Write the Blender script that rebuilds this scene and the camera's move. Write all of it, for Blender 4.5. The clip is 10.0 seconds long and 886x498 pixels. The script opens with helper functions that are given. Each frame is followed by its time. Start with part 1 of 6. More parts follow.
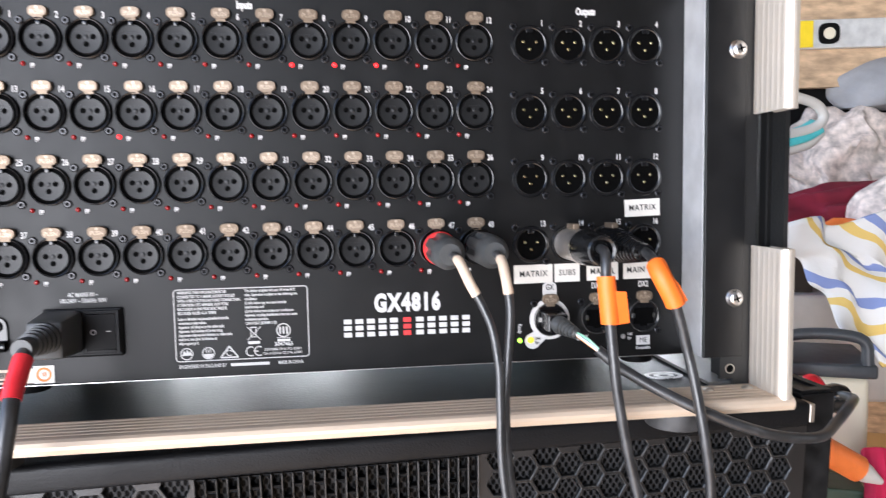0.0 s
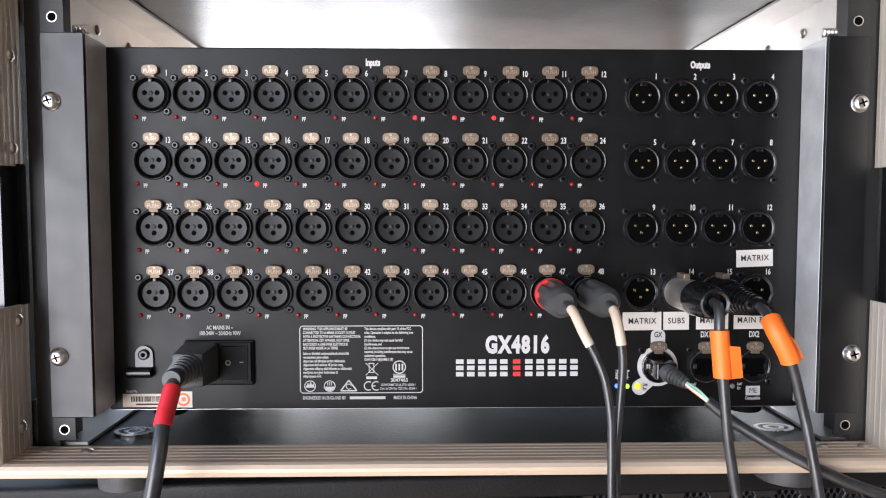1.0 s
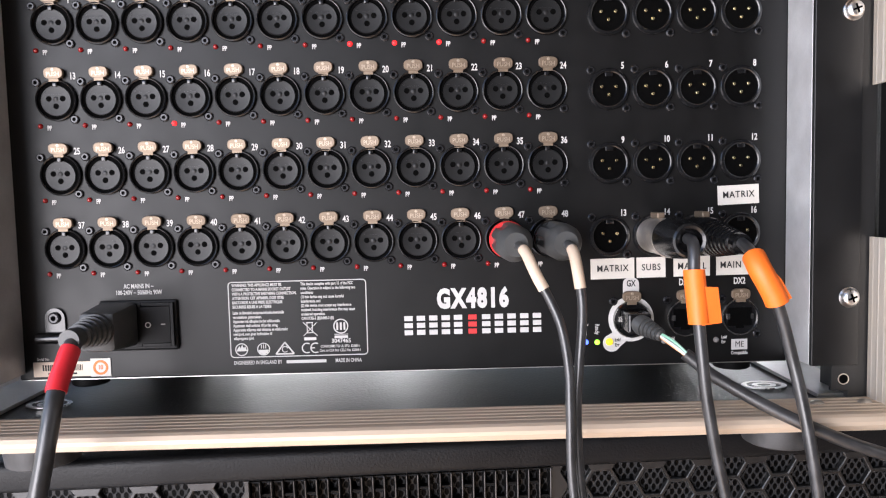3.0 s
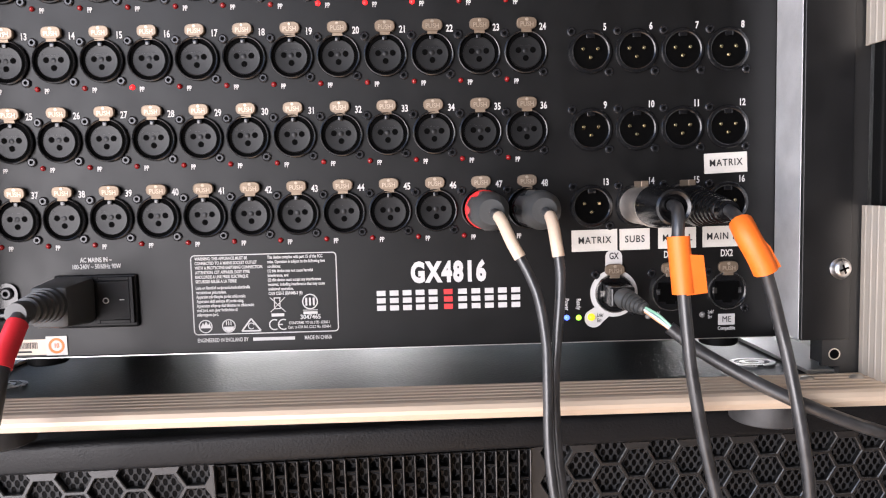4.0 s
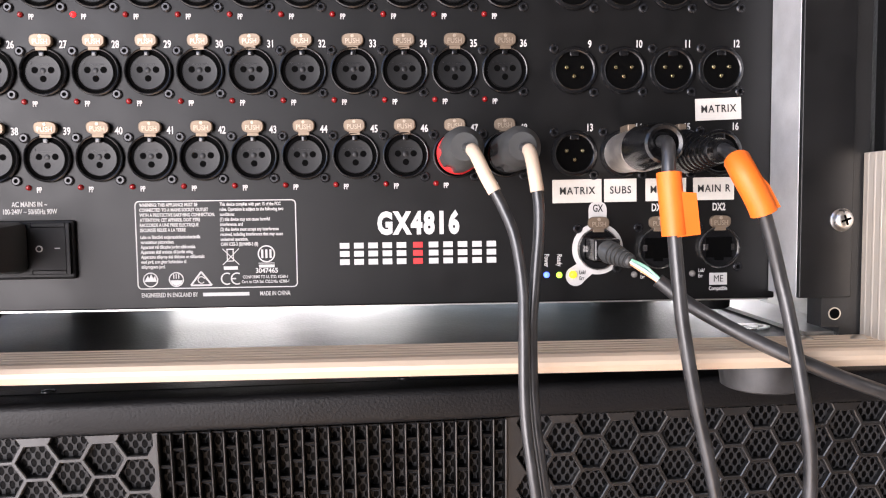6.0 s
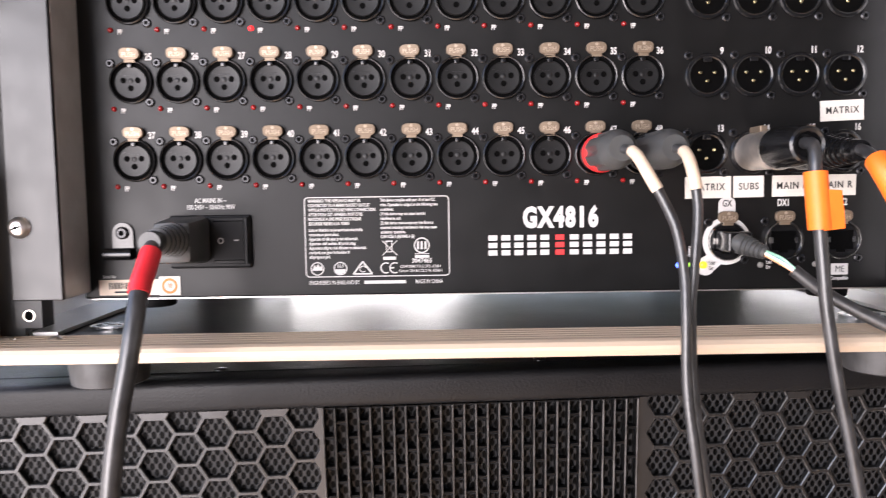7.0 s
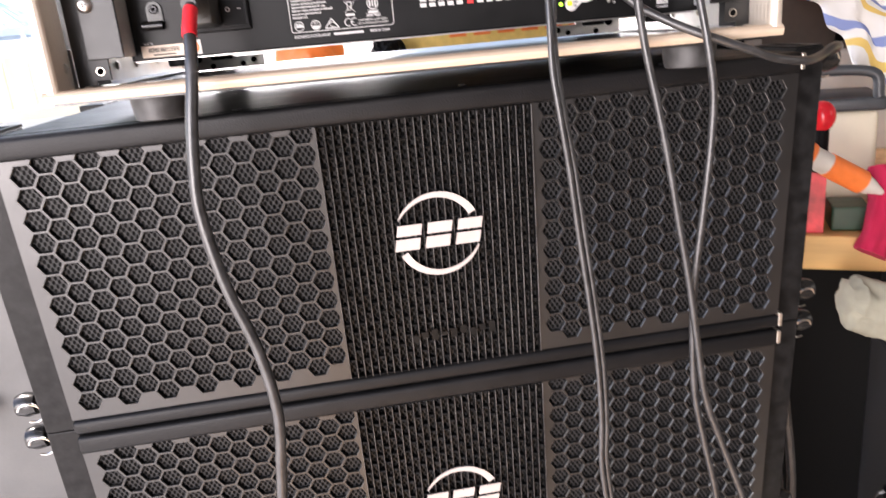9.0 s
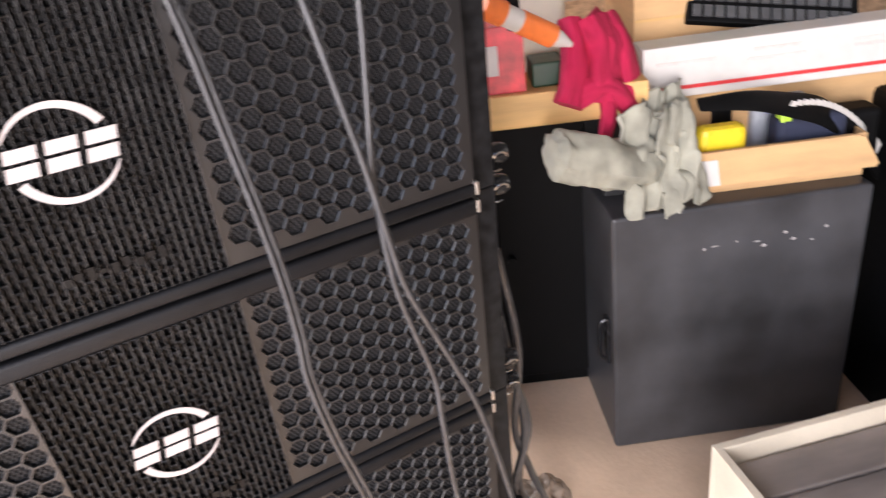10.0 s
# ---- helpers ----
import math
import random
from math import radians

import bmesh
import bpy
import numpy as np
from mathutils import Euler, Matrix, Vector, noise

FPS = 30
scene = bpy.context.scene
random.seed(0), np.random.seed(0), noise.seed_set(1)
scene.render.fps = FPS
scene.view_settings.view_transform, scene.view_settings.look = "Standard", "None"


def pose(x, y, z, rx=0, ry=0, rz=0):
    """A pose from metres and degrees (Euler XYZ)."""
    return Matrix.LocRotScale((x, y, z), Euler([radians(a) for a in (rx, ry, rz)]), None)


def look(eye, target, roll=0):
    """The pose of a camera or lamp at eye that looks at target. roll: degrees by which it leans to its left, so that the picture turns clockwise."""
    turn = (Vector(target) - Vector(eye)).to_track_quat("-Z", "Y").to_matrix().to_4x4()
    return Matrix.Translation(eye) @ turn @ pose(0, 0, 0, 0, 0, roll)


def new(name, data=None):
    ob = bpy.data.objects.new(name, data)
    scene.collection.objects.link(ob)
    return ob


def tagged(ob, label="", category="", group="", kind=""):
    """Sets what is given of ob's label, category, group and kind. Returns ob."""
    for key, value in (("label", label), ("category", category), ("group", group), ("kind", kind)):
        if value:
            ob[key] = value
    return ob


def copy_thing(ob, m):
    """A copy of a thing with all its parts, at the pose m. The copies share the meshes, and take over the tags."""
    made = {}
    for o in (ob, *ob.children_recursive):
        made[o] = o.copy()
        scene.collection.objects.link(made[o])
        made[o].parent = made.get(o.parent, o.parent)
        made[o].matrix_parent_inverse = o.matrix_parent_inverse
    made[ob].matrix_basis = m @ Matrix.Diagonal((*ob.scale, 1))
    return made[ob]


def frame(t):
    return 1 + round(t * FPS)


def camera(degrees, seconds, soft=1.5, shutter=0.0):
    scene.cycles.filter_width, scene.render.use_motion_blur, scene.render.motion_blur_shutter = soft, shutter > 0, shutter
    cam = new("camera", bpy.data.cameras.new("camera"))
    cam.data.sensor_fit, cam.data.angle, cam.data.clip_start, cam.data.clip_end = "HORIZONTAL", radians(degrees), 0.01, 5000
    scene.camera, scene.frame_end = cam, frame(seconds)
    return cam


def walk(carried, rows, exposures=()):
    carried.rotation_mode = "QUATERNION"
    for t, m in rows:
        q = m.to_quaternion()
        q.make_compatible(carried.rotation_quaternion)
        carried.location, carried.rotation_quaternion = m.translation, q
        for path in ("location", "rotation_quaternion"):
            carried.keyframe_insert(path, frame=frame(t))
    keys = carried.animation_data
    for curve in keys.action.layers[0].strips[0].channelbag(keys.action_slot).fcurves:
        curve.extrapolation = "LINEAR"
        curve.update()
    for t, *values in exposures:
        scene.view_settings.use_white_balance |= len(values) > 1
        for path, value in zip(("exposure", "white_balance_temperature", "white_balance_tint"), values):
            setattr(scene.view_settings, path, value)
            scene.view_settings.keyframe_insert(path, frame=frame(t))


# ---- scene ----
cam = camera(62.5, 10.0, soft=1.12, shutter=0.28)
PATH = [
    (0, (0.0007, -0.4387, 1.1887), (0.1347, 0.5488, 1.1062), -0.99),
    (0.5, (-0.0142, -0.4481, 1.2045), (0.0384, 0.5485, 1.1403), -0.03),
    (1, (-0.0182, -0.4543, 1.2078), (0.0020, 0.5437, 1.1481), 0.00),
    (1.5, (-0.0127, -0.4374, 1.1990), (-0.0005, 0.5611, 1.1445), -0.34),
    (2, (0.0020, -0.4288, 1.1988), (0.0110, 0.5692, 1.1355), -0.81),
    (2.5, (0.0127, -0.4169, 1.1897), (0.0196, 0.5808, 1.1220), -1.24),
    (4, (0.0271, -0.3882, 1.1648), (0.0481, 0.6081, 1.0820), -1.44),
    (4.5, (0.0359, -0.3761, 1.1611), (0.0656, 0.6203, 1.0823), -1.30),
    (5, (0.0391, -0.3574, 1.1447), (0.0731, 0.6384, 1.0602), -1.10),
    (5.2, (0.0378, -0.3494, 1.1376), (0.0769, 0.6463, 1.0540), -1.11),
    (6.3, (0.0290, -0.3666, 1.1311), (0.0716, 0.6305, 1.0677), -0.58),
    (6.5, (0.0168, -0.3725, 1.1335), (0.0523, 0.6241, 1.0590), -0.63),
    (7, (-0.0279, -0.3895, 1.1349), (-0.0209, 0.6073, 1.0561), -0.81),
    (7.5, (-0.0524, -0.4135, 1.0901), (-0.0637, 0.5790, 0.9679), -1.15),
    (8, (-0.0421, -0.4672, 1.0754), (-0.0455, 0.5202, 0.9169), -2.24),
    (8.5, (-0.0461, -0.5574, 1.0556), (-0.0261, 0.4238, 0.8636), -3.65),
    (9, (-0.0484, -0.5792, 1.0831), (0.0306, 0.3754, 0.7959), -5.25),
    (9.5, (-0.0230, -0.5415, 1.0636), (0.1714, 0.3582, 0.6728), -6.66),
    (10, (0.0348, -0.5310, 1.0595), (0.3819, 0.2854, 0.5979), -7.88),
]
EXPOSURES = [(0.0, 1.62, 5950, 12), (1.0, 1.18, 6050, 13), (2.5, 1.41, 6150, 15), (4.5, 1.42, 6400, 17), (7.5, 1.80, 6550, 19), (8.5, 1.60, 6650, 19), (9.0, 1.82, 6700, 19), (9.5, 1.66, 6450, 19), (10.0, 1.85, 6350, 19)]
walk(cam, [(t, look(eye, target, roll)) for t, eye, target, roll in PATH], EXPOSURES)

# ---- world and light ----
world = bpy.data.worlds.new("daylight")
scene.world = world
world.use_nodes = True
wn = world.node_tree.nodes
sky = wn.new("ShaderNodeTexSky")
sky.sky_type, sky.sun_disc = "NISHITA", False
sky.sun_elevation, sky.sun_rotation = radians(55), radians(-53)
wn["Background"].inputs["Strength"].default_value = 0.15
world.node_tree.links.new(sky.outputs["Color"], wn["Background"].inputs["Color"])
sun_data = bpy.data.lights.new("sun", "SUN")
sun_data.energy, sun_data.angle, sun_data.color = 5.0, radians(0.5), (1.0, 0.95, 0.87)
sun = new("sun", sun_data)
sun.matrix_world = look((-4.8, 3.6, 8.57), (0, 0, 0))
# the open doorway ahead of the stack, full of sky light
door_data = bpy.data.lights.new("doorway_daylight", "AREA")
door_data.shape, door_data.size, door_data.size_y, door_data.energy, door_data.color = "RECTANGLE", 1.9, 2.2, 62.0, (1.0, 0.965, 0.945)
doorway = new("doorway_daylight", door_data)
doorway.matrix_world = look((-1.80, -2.60, 1.10), (-0.30, 0.0, 0.95))
# fill lamp added at the unseen side wall to brighten the benches
side_data = bpy.data.lights.new("side_window_daylight", "AREA")
side_data.shape, side_data.size, side_data.size_y, side_data.energy, side_data.color = "RECTANGLE", 1.3, 1.0, 3.5, (1.0, 0.94, 0.86)
bench_fill = new("side_window_daylight", side_data)
bench_fill.matrix_world = look((2.86, -1.2, 1.45), (0.9, 0.6, 0.6))
# the open back of the workshop
back_data = bpy.data.lights.new("back_opening_daylight", "AREA")
back_data.shape, back_data.size, back_data.size_y, back_data.energy, back_data.color = "RECTANGLE", 0.95, 1.5, 20.0, (1.0, 0.98, 0.95)
back_opening = new("back_opening_daylight", back_data)
back_opening.matrix_world = look((-0.42, 2.5, 1.42), (-0.1, 0.0, 1.2))


# ---- materials ----
def material(name, color, rough=0.5, metal=0.0, vary=0.12, scale=60.0, fine=900.0, bump=0.15, depth=0.0004, spec=0.5,
             emit=0.0, stretch=(1, 1, 1), coat=0.0, alpha_vary=0.06):
    """A painted, moulded or metal surface with stains at one scale and grain at another."""
    m = bpy.data.materials.new(name)
    m.use_nodes = True
    n, l = m.node_tree.nodes, m.node_tree.links
    b = n["Principled BSDF"]
    co = n.new("ShaderNodeTexCoord")
    mp = n.new("ShaderNodeMapping")
    mp.inputs["Scale"].default_value = stretch
    l.new(co.outputs["Object"], mp.inputs["Vector"])
    big, small = n.new("ShaderNodeTexNoise"), n.new("ShaderNodeTexNoise")
    big.inputs["Scale"].default_value, big.inputs["Detail"].default_value = scale, 4.0
    small.inputs["Scale"].default_value, small.inputs["Detail"].default_value = fine, 2.0
    for t in (big, small):
        l.new(mp.outputs["Vector"], t.inputs["Vector"])
    ramp = n.new("ShaderNodeMapRange")
    ramp.inputs["From Min"].default_value, ramp.inputs["From Max"].default_value = 0.3, 0.7
    ramp.inputs["To Min"].default_value, ramp.inputs["To Max"].default_value = 1 - vary, 1 + vary
    l.new(big.outputs["Fac"], ramp.inputs["Value"])
    grain = n.new("ShaderNodeMapRange")
    grain.inputs["To Min"].default_value, grain.inputs["To Max"].default_value = 1 - alpha_vary, 1 + alpha_vary
    l.new(small.outputs["Fac"], grain.inputs["Value"])
    mul = n.new("ShaderNodeMath")
    mul.operation = "MULTIPLY"
    l.new(ramp.outputs["Result"], mul.inputs[0])
    l.new(grain.outputs["Result"], mul.inputs[1])
    tint = n.new("ShaderNodeVectorMath")
    tint.operation = "SCALE"
    tint.inputs[0].default_value = color
    l.new(mul.outputs["Value"], tint.inputs["Scale"])
    l.new(tint.outputs["Vector"], b.inputs["Base Color"])
    rr = n.new("ShaderNodeMapRange")
    rr.inputs["To Min"].default_value, rr.inputs["To Max"].default_value = max(rough - 0.1, 0.02), min(rough + 0.1, 1)
    l.new(big.outputs["Fac"], rr.inputs["Value"])
    l.new(rr.outputs["Result"], b.inputs["Roughness"])
    b.inputs["Metallic"].default_value, b.inputs["Specular IOR Level"].default_value = metal, spec
    b.inputs["Coat Weight"].default_value = coat
    if bump:
        bp = n.new("ShaderNodeBump")
        bp.inputs["Strength"].default_value, bp.inputs["Distance"].default_value = bump, depth
        l.new(small.outputs["Fac"], bp.inputs["Height"])
        l.new(bp.outputs["Normal"], b.inputs["Normal"])
    if emit:
        b.inputs["Emission Color"].default_value = (*color, 1)
        b.inputs["Emission Strength"].default_value = emit
    return m


def bands(name, colors, scale, rough=0.8, axis="X", twist=0.0, soft=0.0):
    """Cloth or print in stripes of the given colours."""
    m = material(name, (0.5, 0.5, 0.5), rough, bump=0.4, fine=500, depth=0.001)
    n, l = m.node_tree.nodes, m.node_tree.links
    b = n["Principled BSDF"]
    co, wave, ramp = n.new("ShaderNodeTexCoord"), n.new("ShaderNodeTexWave"), n.new("ShaderNodeValToRGB")
    wave.bands_direction, wave.wave_profile = axis, "SAW"
    wave.inputs["Scale"].default_value, wave.inputs["Distortion"].default_value = scale, twist
    l.new(co.outputs["Object"], wave.inputs["Vector"])
    l.new(wave.outputs["Color"], ramp.inputs["Fac"])
    ramp.color_ramp.interpolation = "CONSTANT"
    while len(ramp.color_ramp.elements) < len(colors):
        ramp.color_ramp.elements.new(0.5)
    for k, c in enumerate(colors):
        ramp.color_ramp.elements[k].position = k / len(colors)
        ramp.color_ramp.elements[k].color = (*c, 1)
    l.new(ramp.outputs["Color"], b.inputs["Base Color"])
    return m


def perforated(name):
    """Black punched sheet: staggered dark holes in grey-black metal."""
    m = material(name, (0.02, 0.02, 0.021), 0.45, bump=0)
    n, l = m.node_tree.nodes, m.node_tree.links
    b = n["Principled BSDF"]
    co, mp, vo = n.new("ShaderNodeTexCoord"), n.new("ShaderNodeMapping"), n.new("ShaderNodeTexVoronoi")
    # holes 5 mm apart in staggered rows
    sep, com = n.new("ShaderNodeSeparateXYZ"), n.new("ShaderNodeCombineXYZ")
    l.new(co.outputs["Object"], mp.inputs["Vector"])
    mp.inputs["Scale"].default_value = (1, 1, 0.62)
    l.new(mp.outputs["Vector"], sep.inputs["Vector"])
    for op, socket in (("ADD", "X"), ("SUBTRACT", "Y")):
        k = n.new("ShaderNodeMath")
        k.operation = op
        l.new(sep.outputs["X"], k.inputs[0])
        l.new(sep.outputs["Z"], k.inputs[1])
        l.new(k.outputs["Value"], com.inputs[socket])
    vo.voronoi_dimensions = "2D"
    vo.inputs["Scale"].default_value, vo.inputs["Randomness"].default_value = 225.0, 0.0
    l.new(com.outputs["Vector"], vo.inputs["Vector"])
    step = n.new("ShaderNodeMapRange")
    step.inputs["From Min"].default_value, step.inputs["From Max"].default_value = 0.33, 0.45
    l.new(vo.outputs["Distance"], step.inputs["Value"])
    mix = n.new("ShaderNodeMix")
    mix.data_type = "RGBA"
    gloss = n.new("ShaderNodeMath")
    gloss.operation = "MULTIPLY"
    gloss.inputs[1].default_value = 0.16
    l.new(step.outputs["Result"], gloss.inputs[0])
    lift = n.new("ShaderNodeMath")
    lift.inputs[1].default_value = 0.06
    l.new(gloss.outputs["Value"], lift.inputs[0])
    l.new(lift.outputs["Value"], b.inputs["Specular IOR Level"])
    mix.inputs["A"].default_value, mix.inputs["B"].default_value = (0.0012, 0.0012, 0.0012, 1), (0.026, 0.026, 0.027, 1)
    l.new(step.outputs["Result"], mix.inputs["Factor"])
    l.new(mix.outputs["Result"], b.inputs["Base Color"])
    bp = n.new("ShaderNodeBump")
    bp.inputs["Strength"].default_value, bp.inputs["Distance"].default_value = 0.8, 0.001
    l.new(step.outputs["Result"], bp.inputs["Height"])
    l.new(bp.outputs["Normal"], b.inputs["Normal"])
    return m


M_PANEL = material("black powder coat", (0.0040, 0.0039, 0.0039), 0.42, fine=2600, bump=0.12, depth=0.0002, spec=0.28)
M_EAR = material("satin black steel", (0.006, 0.006, 0.0063), 0.38, fine=2600, bump=0.1, depth=0.0002)
M_SOCKET = material("black moulded plastic", (0.006, 0.006, 0.0065), 0.20, fine=1500, bump=0.05)
M_INLET = material("matt black moulding", (0.0045, 0.0045, 0.005), 0.5, fine=1500, bump=0.08, spec=0.22)
M_INSERT = material("dark grey socket insert", (0.006, 0.006, 0.0062), 0.40, fine=1500, bump=0.08, spec=0.3)
M_HOLE = material("contact hole", (0.001, 0.001, 0.001), 0.8, bump=0, spec=0.05)
M_TAB = material("brushed nickel latch", (0.200, 0.150, 0.105), 0.44, 0.45, fine=1800, bump=0.1, depth=0.0001, stretch=(1, 1, 6))
M_TABMARK = material("stamped raised letter", (0.42, 0.34, 0.26), 0.35, 0.5, bump=0)
M_PIN = material("gold pin", (0.9, 0.75, 0.42), 0.22, 1.0, bump=0)
M_SCREWBLK = material("black oxide screw", (0.028, 0.028, 0.030), 0.25, 0.6, bump=0.1)
M_STEEL = material("zinc plated steel", (0.74, 0.72, 0.7), 0.28, 1.0, fine=900, bump=0.05)
M_PRINT = material("white screen print", (0.53, 0.515, 0.50), 0.6, bump=0, vary=0.05)
M_PRINTRED = material("red screen print", (0.62, 0.03, 0.03), 0.6, bump=0)
M_PRINTBLK = material("black print", (0.015, 0.015, 0.015), 0.6, bump=0)
M_PAPER = material("white label tape", (0.61, 0.58, 0.53), 0.55, vary=0.04, scale=40, bump=0.1)
M_LEDOFF = material("red lens unlit", (0.22, 0.008, 0.008), 0.2, bump=0, spec=0.6)
M_LEDRED = material("red lens lit", (1.0, 0.02, 0.02), 0.2, bump=0, emit=0.8)
M_LEDBLUE = material("blue lens lit", (0.08, 0.15, 1.0), 0.2, bump=0, emit=1.2)
M_LEDGREEN = material("green lens lit", (0.35, 1.0, 0.05), 0.2, bump=0, emit=0.8)
M_LEDAMBER = material("amber lens lit", (1.0, 0.62, 0.02), 0.25, bump=0, emit=0.5)
M_LEDGREY = material("grey lens unlit", (0.2, 0.19, 0.18), 0.2, bump=0)
M_CHROME = material("bright nickel ring", (0.75, 0.73, 0.7), 0.15, 1.0, bump=0)
M_CORD = material("black cable jacket", (0.026, 0.026, 0.027), 0.34, fine=700, scale=120, vary=0.4, bump=0.08, spec=0.75)
M_PLUGGREY = material("dark grey plug collar", (0.055, 0.056, 0.055), 0.42, fine=1200, bump=0.1)
M_PLUGMETAL = material("worn nickel plug shell", (0.62, 0.56, 0.5), 0.35, 0.8, vary=0.3, scale=90)
M_SLEEVE = material("cream heat shrink", (0.60, 0.47, 0.35), 0.45, vary=0.06, bump=0.05)
M_ORANGE = material("orange cloth tape", (0.85, 0.16, 0.012), 0.5, vary=0.1, fine=1400, bump=0.15)
M_REDTAPE = material("red tape", (0.66, 0.02, 0.03), 0.4, vary=0.1, bump=0.1)
M_REDRING = material("red coding ring", (0.75, 0.03, 0.03), 0.4, bump=0)
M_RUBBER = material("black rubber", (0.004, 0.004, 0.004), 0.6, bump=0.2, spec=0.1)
M_FOOT = material("dusty grey rubber foot", (0.035, 0.035, 0.036), 0.5, vary=0.5, scale=70, bump=0.2)
M_ALU = material("aluminium edge extrusion", (0.62, 0.50, 0.38), 0.55, 0.5, vary=0.12, scale=14, fine=700, bump=0.12, depth=0.0002, stretch=(0.15, 1, 1))
M_ALUV = material("aluminium edge extrusion upright", (0.68, 0.61, 0.52), 0.5, 0.55, vary=0.12, scale=14, fine=700, bump=0.12, depth=0.0002, stretch=(1, 1, 0.15))
M_ALUPLAIN = material("mill finish aluminium", (0.78, 0.77, 0.75), 0.38, 1.0, vary=0.08, scale=30, bump=0.05)
M_LINER = material("black phenolic plywood", (0.010, 0.010, 0.010), 0.33, fine=620, scale=18, vary=0.3, bump=0.6, depth=0.0004, spec=0.9)
M_RAIL = material("black rack rail", (0.012, 0.012, 0.012), 0.5, bump=0.1)
M_CAB = material("textured black cabinet paint", (0.006, 0.006, 0.0066), 0.50, fine=700, scale=25, vary=0.25, bump=0.5, depth=0.0005, spec=0.24)
M_GRILLE = material("black coated steel grille", (0.006, 0.006, 0.0063), 0.40, fine=1200, scale=30, bump=0.1, spec=0.82)
M_SLOT = material("black slotted sheet", (0.003, 0.003, 0.0032), 0.45, fine=1200, scale=30, bump=0.1, spec=0.22)
# bare steel of the slot ribs, lightened to carry their edge highlight
M_RIB = material("bare steel rib with painted highlight", (0.11, 0.107, 0.105), 0.36, 0.85, vary=0.45, scale=60, bump=0.05)
# lighter rim metal paints in the highlight round the honeycomb holes
M_EDGE = material("steel hole rim with painted highlight", (0.15, 0.148, 0.145), 0.3, 0.85, vary=0.3, scale=60, bump=0.05)
M_PERF = perforated("punched steel")
M_PLATE = material("worn black rigging steel", (0.009, 0.009, 0.0093), 0.42, 0.0, vary=0.6, scale=90, bump=0.2, spec=0.16)
M_WEB = material("bare zinc plate", (0.6, 0.6, 0.6), 0.45, 0.5, bump=0.1)
M_STICKER = material("cream sticker", (0.72, 0.58, 0.46), 0.5, bump=0.05)
M_RIVET = material("dull steel rivet", (0.62, 0.57, 0.5), 0.35, 0.9, bump=0.1)
M_PINHEAD = material("glossy black knob", (0.012, 0.012, 0.012), 0.22, bump=0.05)
M_WIREGREEN = material("green wire", (0.28, 0.55, 0.40), 0.4, bump=0)
M_WIREBLUE = material("pale blue wire", (0.32, 0.55, 0.62), 0.4, bump=0)
M_WIREWHITE = material("white wire", (0.8, 0.8, 0.76), 0.4, bump=0)
M_WIREORANGE = material("orange wire", (0.8, 0.4, 0.2), 0.4, bump=0)
M_CONCRETE = material("dusty concrete", (0.62, 0.45, 0.31), 0.85, scale=3, vary=0.25, fine=90, bump=0.3, depth=0.002)
M_APRON = material("grey concrete", (0.50, 0.50, 0.51), 0.85, scale=3, vary=0.2, fine=90, bump=0.3, depth=0.002)
M_BAG = material("clear crumpled film", (0.34, 0.27, 0.21), 0.25, vary=0.3, scale=40, bump=0.1)
M_PAVING = material("pale paving", (0.55, 0.51, 0.47), 0.9, scale=1.2, vary=0.25, fine=30, bump=0.3, depth=0.01)
M_PLASTER = material("dim grey board", (0.045, 0.047, 0.052), 0.8, scale=2, vary=0.08, fine=60, bump=0.2)
M_WALLBOARD = material("dull wall board", (0.12, 0.115, 0.11), 0.8, scale=2, vary=0.1, fine=60, bump=0.2)
M_OSB = material("particle board", (0.52, 0.36, 0.22), 0.7, scale=25, vary=0.35, fine=160, bump=0.3, depth=0.001, stretch=(1, 1, 3))
M_SCUFFED = material("scuffed dark grey paint", (0.040, 0.040, 0.042), 0.42, scale=6, vary=0.55, fine=300, bump=0.3, depth=0.0006)
M_WORN = material("worn pale paint", (0.4, 0.38, 0.36), 0.6, vary=0.5, scale=80)
M_CARD = material("brown cardboard", (0.60, 0.37, 0.17), 0.85, scale=8, vary=0.12, fine=250, bump=0.15, stretch=(1, 1, 5))
M_CREAMCARD = material("cream cardboard", (0.72, 0.62, 0.46), 0.85, scale=8, vary=0.12, fine=250, bump=0.15)
M_YELLOW = material("yellow plastic", (0.85, 0.62, 0.02), 0.4, vary=0.06)
M_DARKBLUE = material("navy cloth", (0.02, 0.025, 0.05), 0.85, fine=700, bump=0.4)
M_GREYTAPE = material("grey tape", (0.35, 0.37, 0.4), 0.4)
M_BLUE = material("blue plastic", (0.08, 0.14, 0.6), 0.4)
M_LIME = material("lime plastic", (0.45, 0.7, 0.05), 0.4)
M_RAG = material("grey-green cotton", (0.33, 0.32, 0.25), 0.9, scale=14, vary=0.4, fine=700, bump=0.4, depth=0.001)
M_BENCH = material("pale yellow wood", (0.66, 0.40, 0.14), 0.55, scale=9, vary=0.18, fine=120, bump=0.2, stretch=(0.25, 1, 3))
M_PINK = material("pink towelling", (0.44, 0.010, 0.055), 0.95, scale=30, vary=0.12, fine=900, bump=0.6, depth=0.001)
M_REDBOX = material("glossy red print", (0.6, 0.04, 0.05), 0.35, scale=25, vary=0.45)
M_DARKGREEN = material("dark green tin", (0.02, 0.05, 0.025), 0.4)
M_SEALANT = material("orange plastic", (0.85, 0.20, 0.04), 0.45, vary=0.08)
M_TUB = material("milky plastic", (0.75, 0.68, 0.52), 0.35, vary=0.06, scale=10)
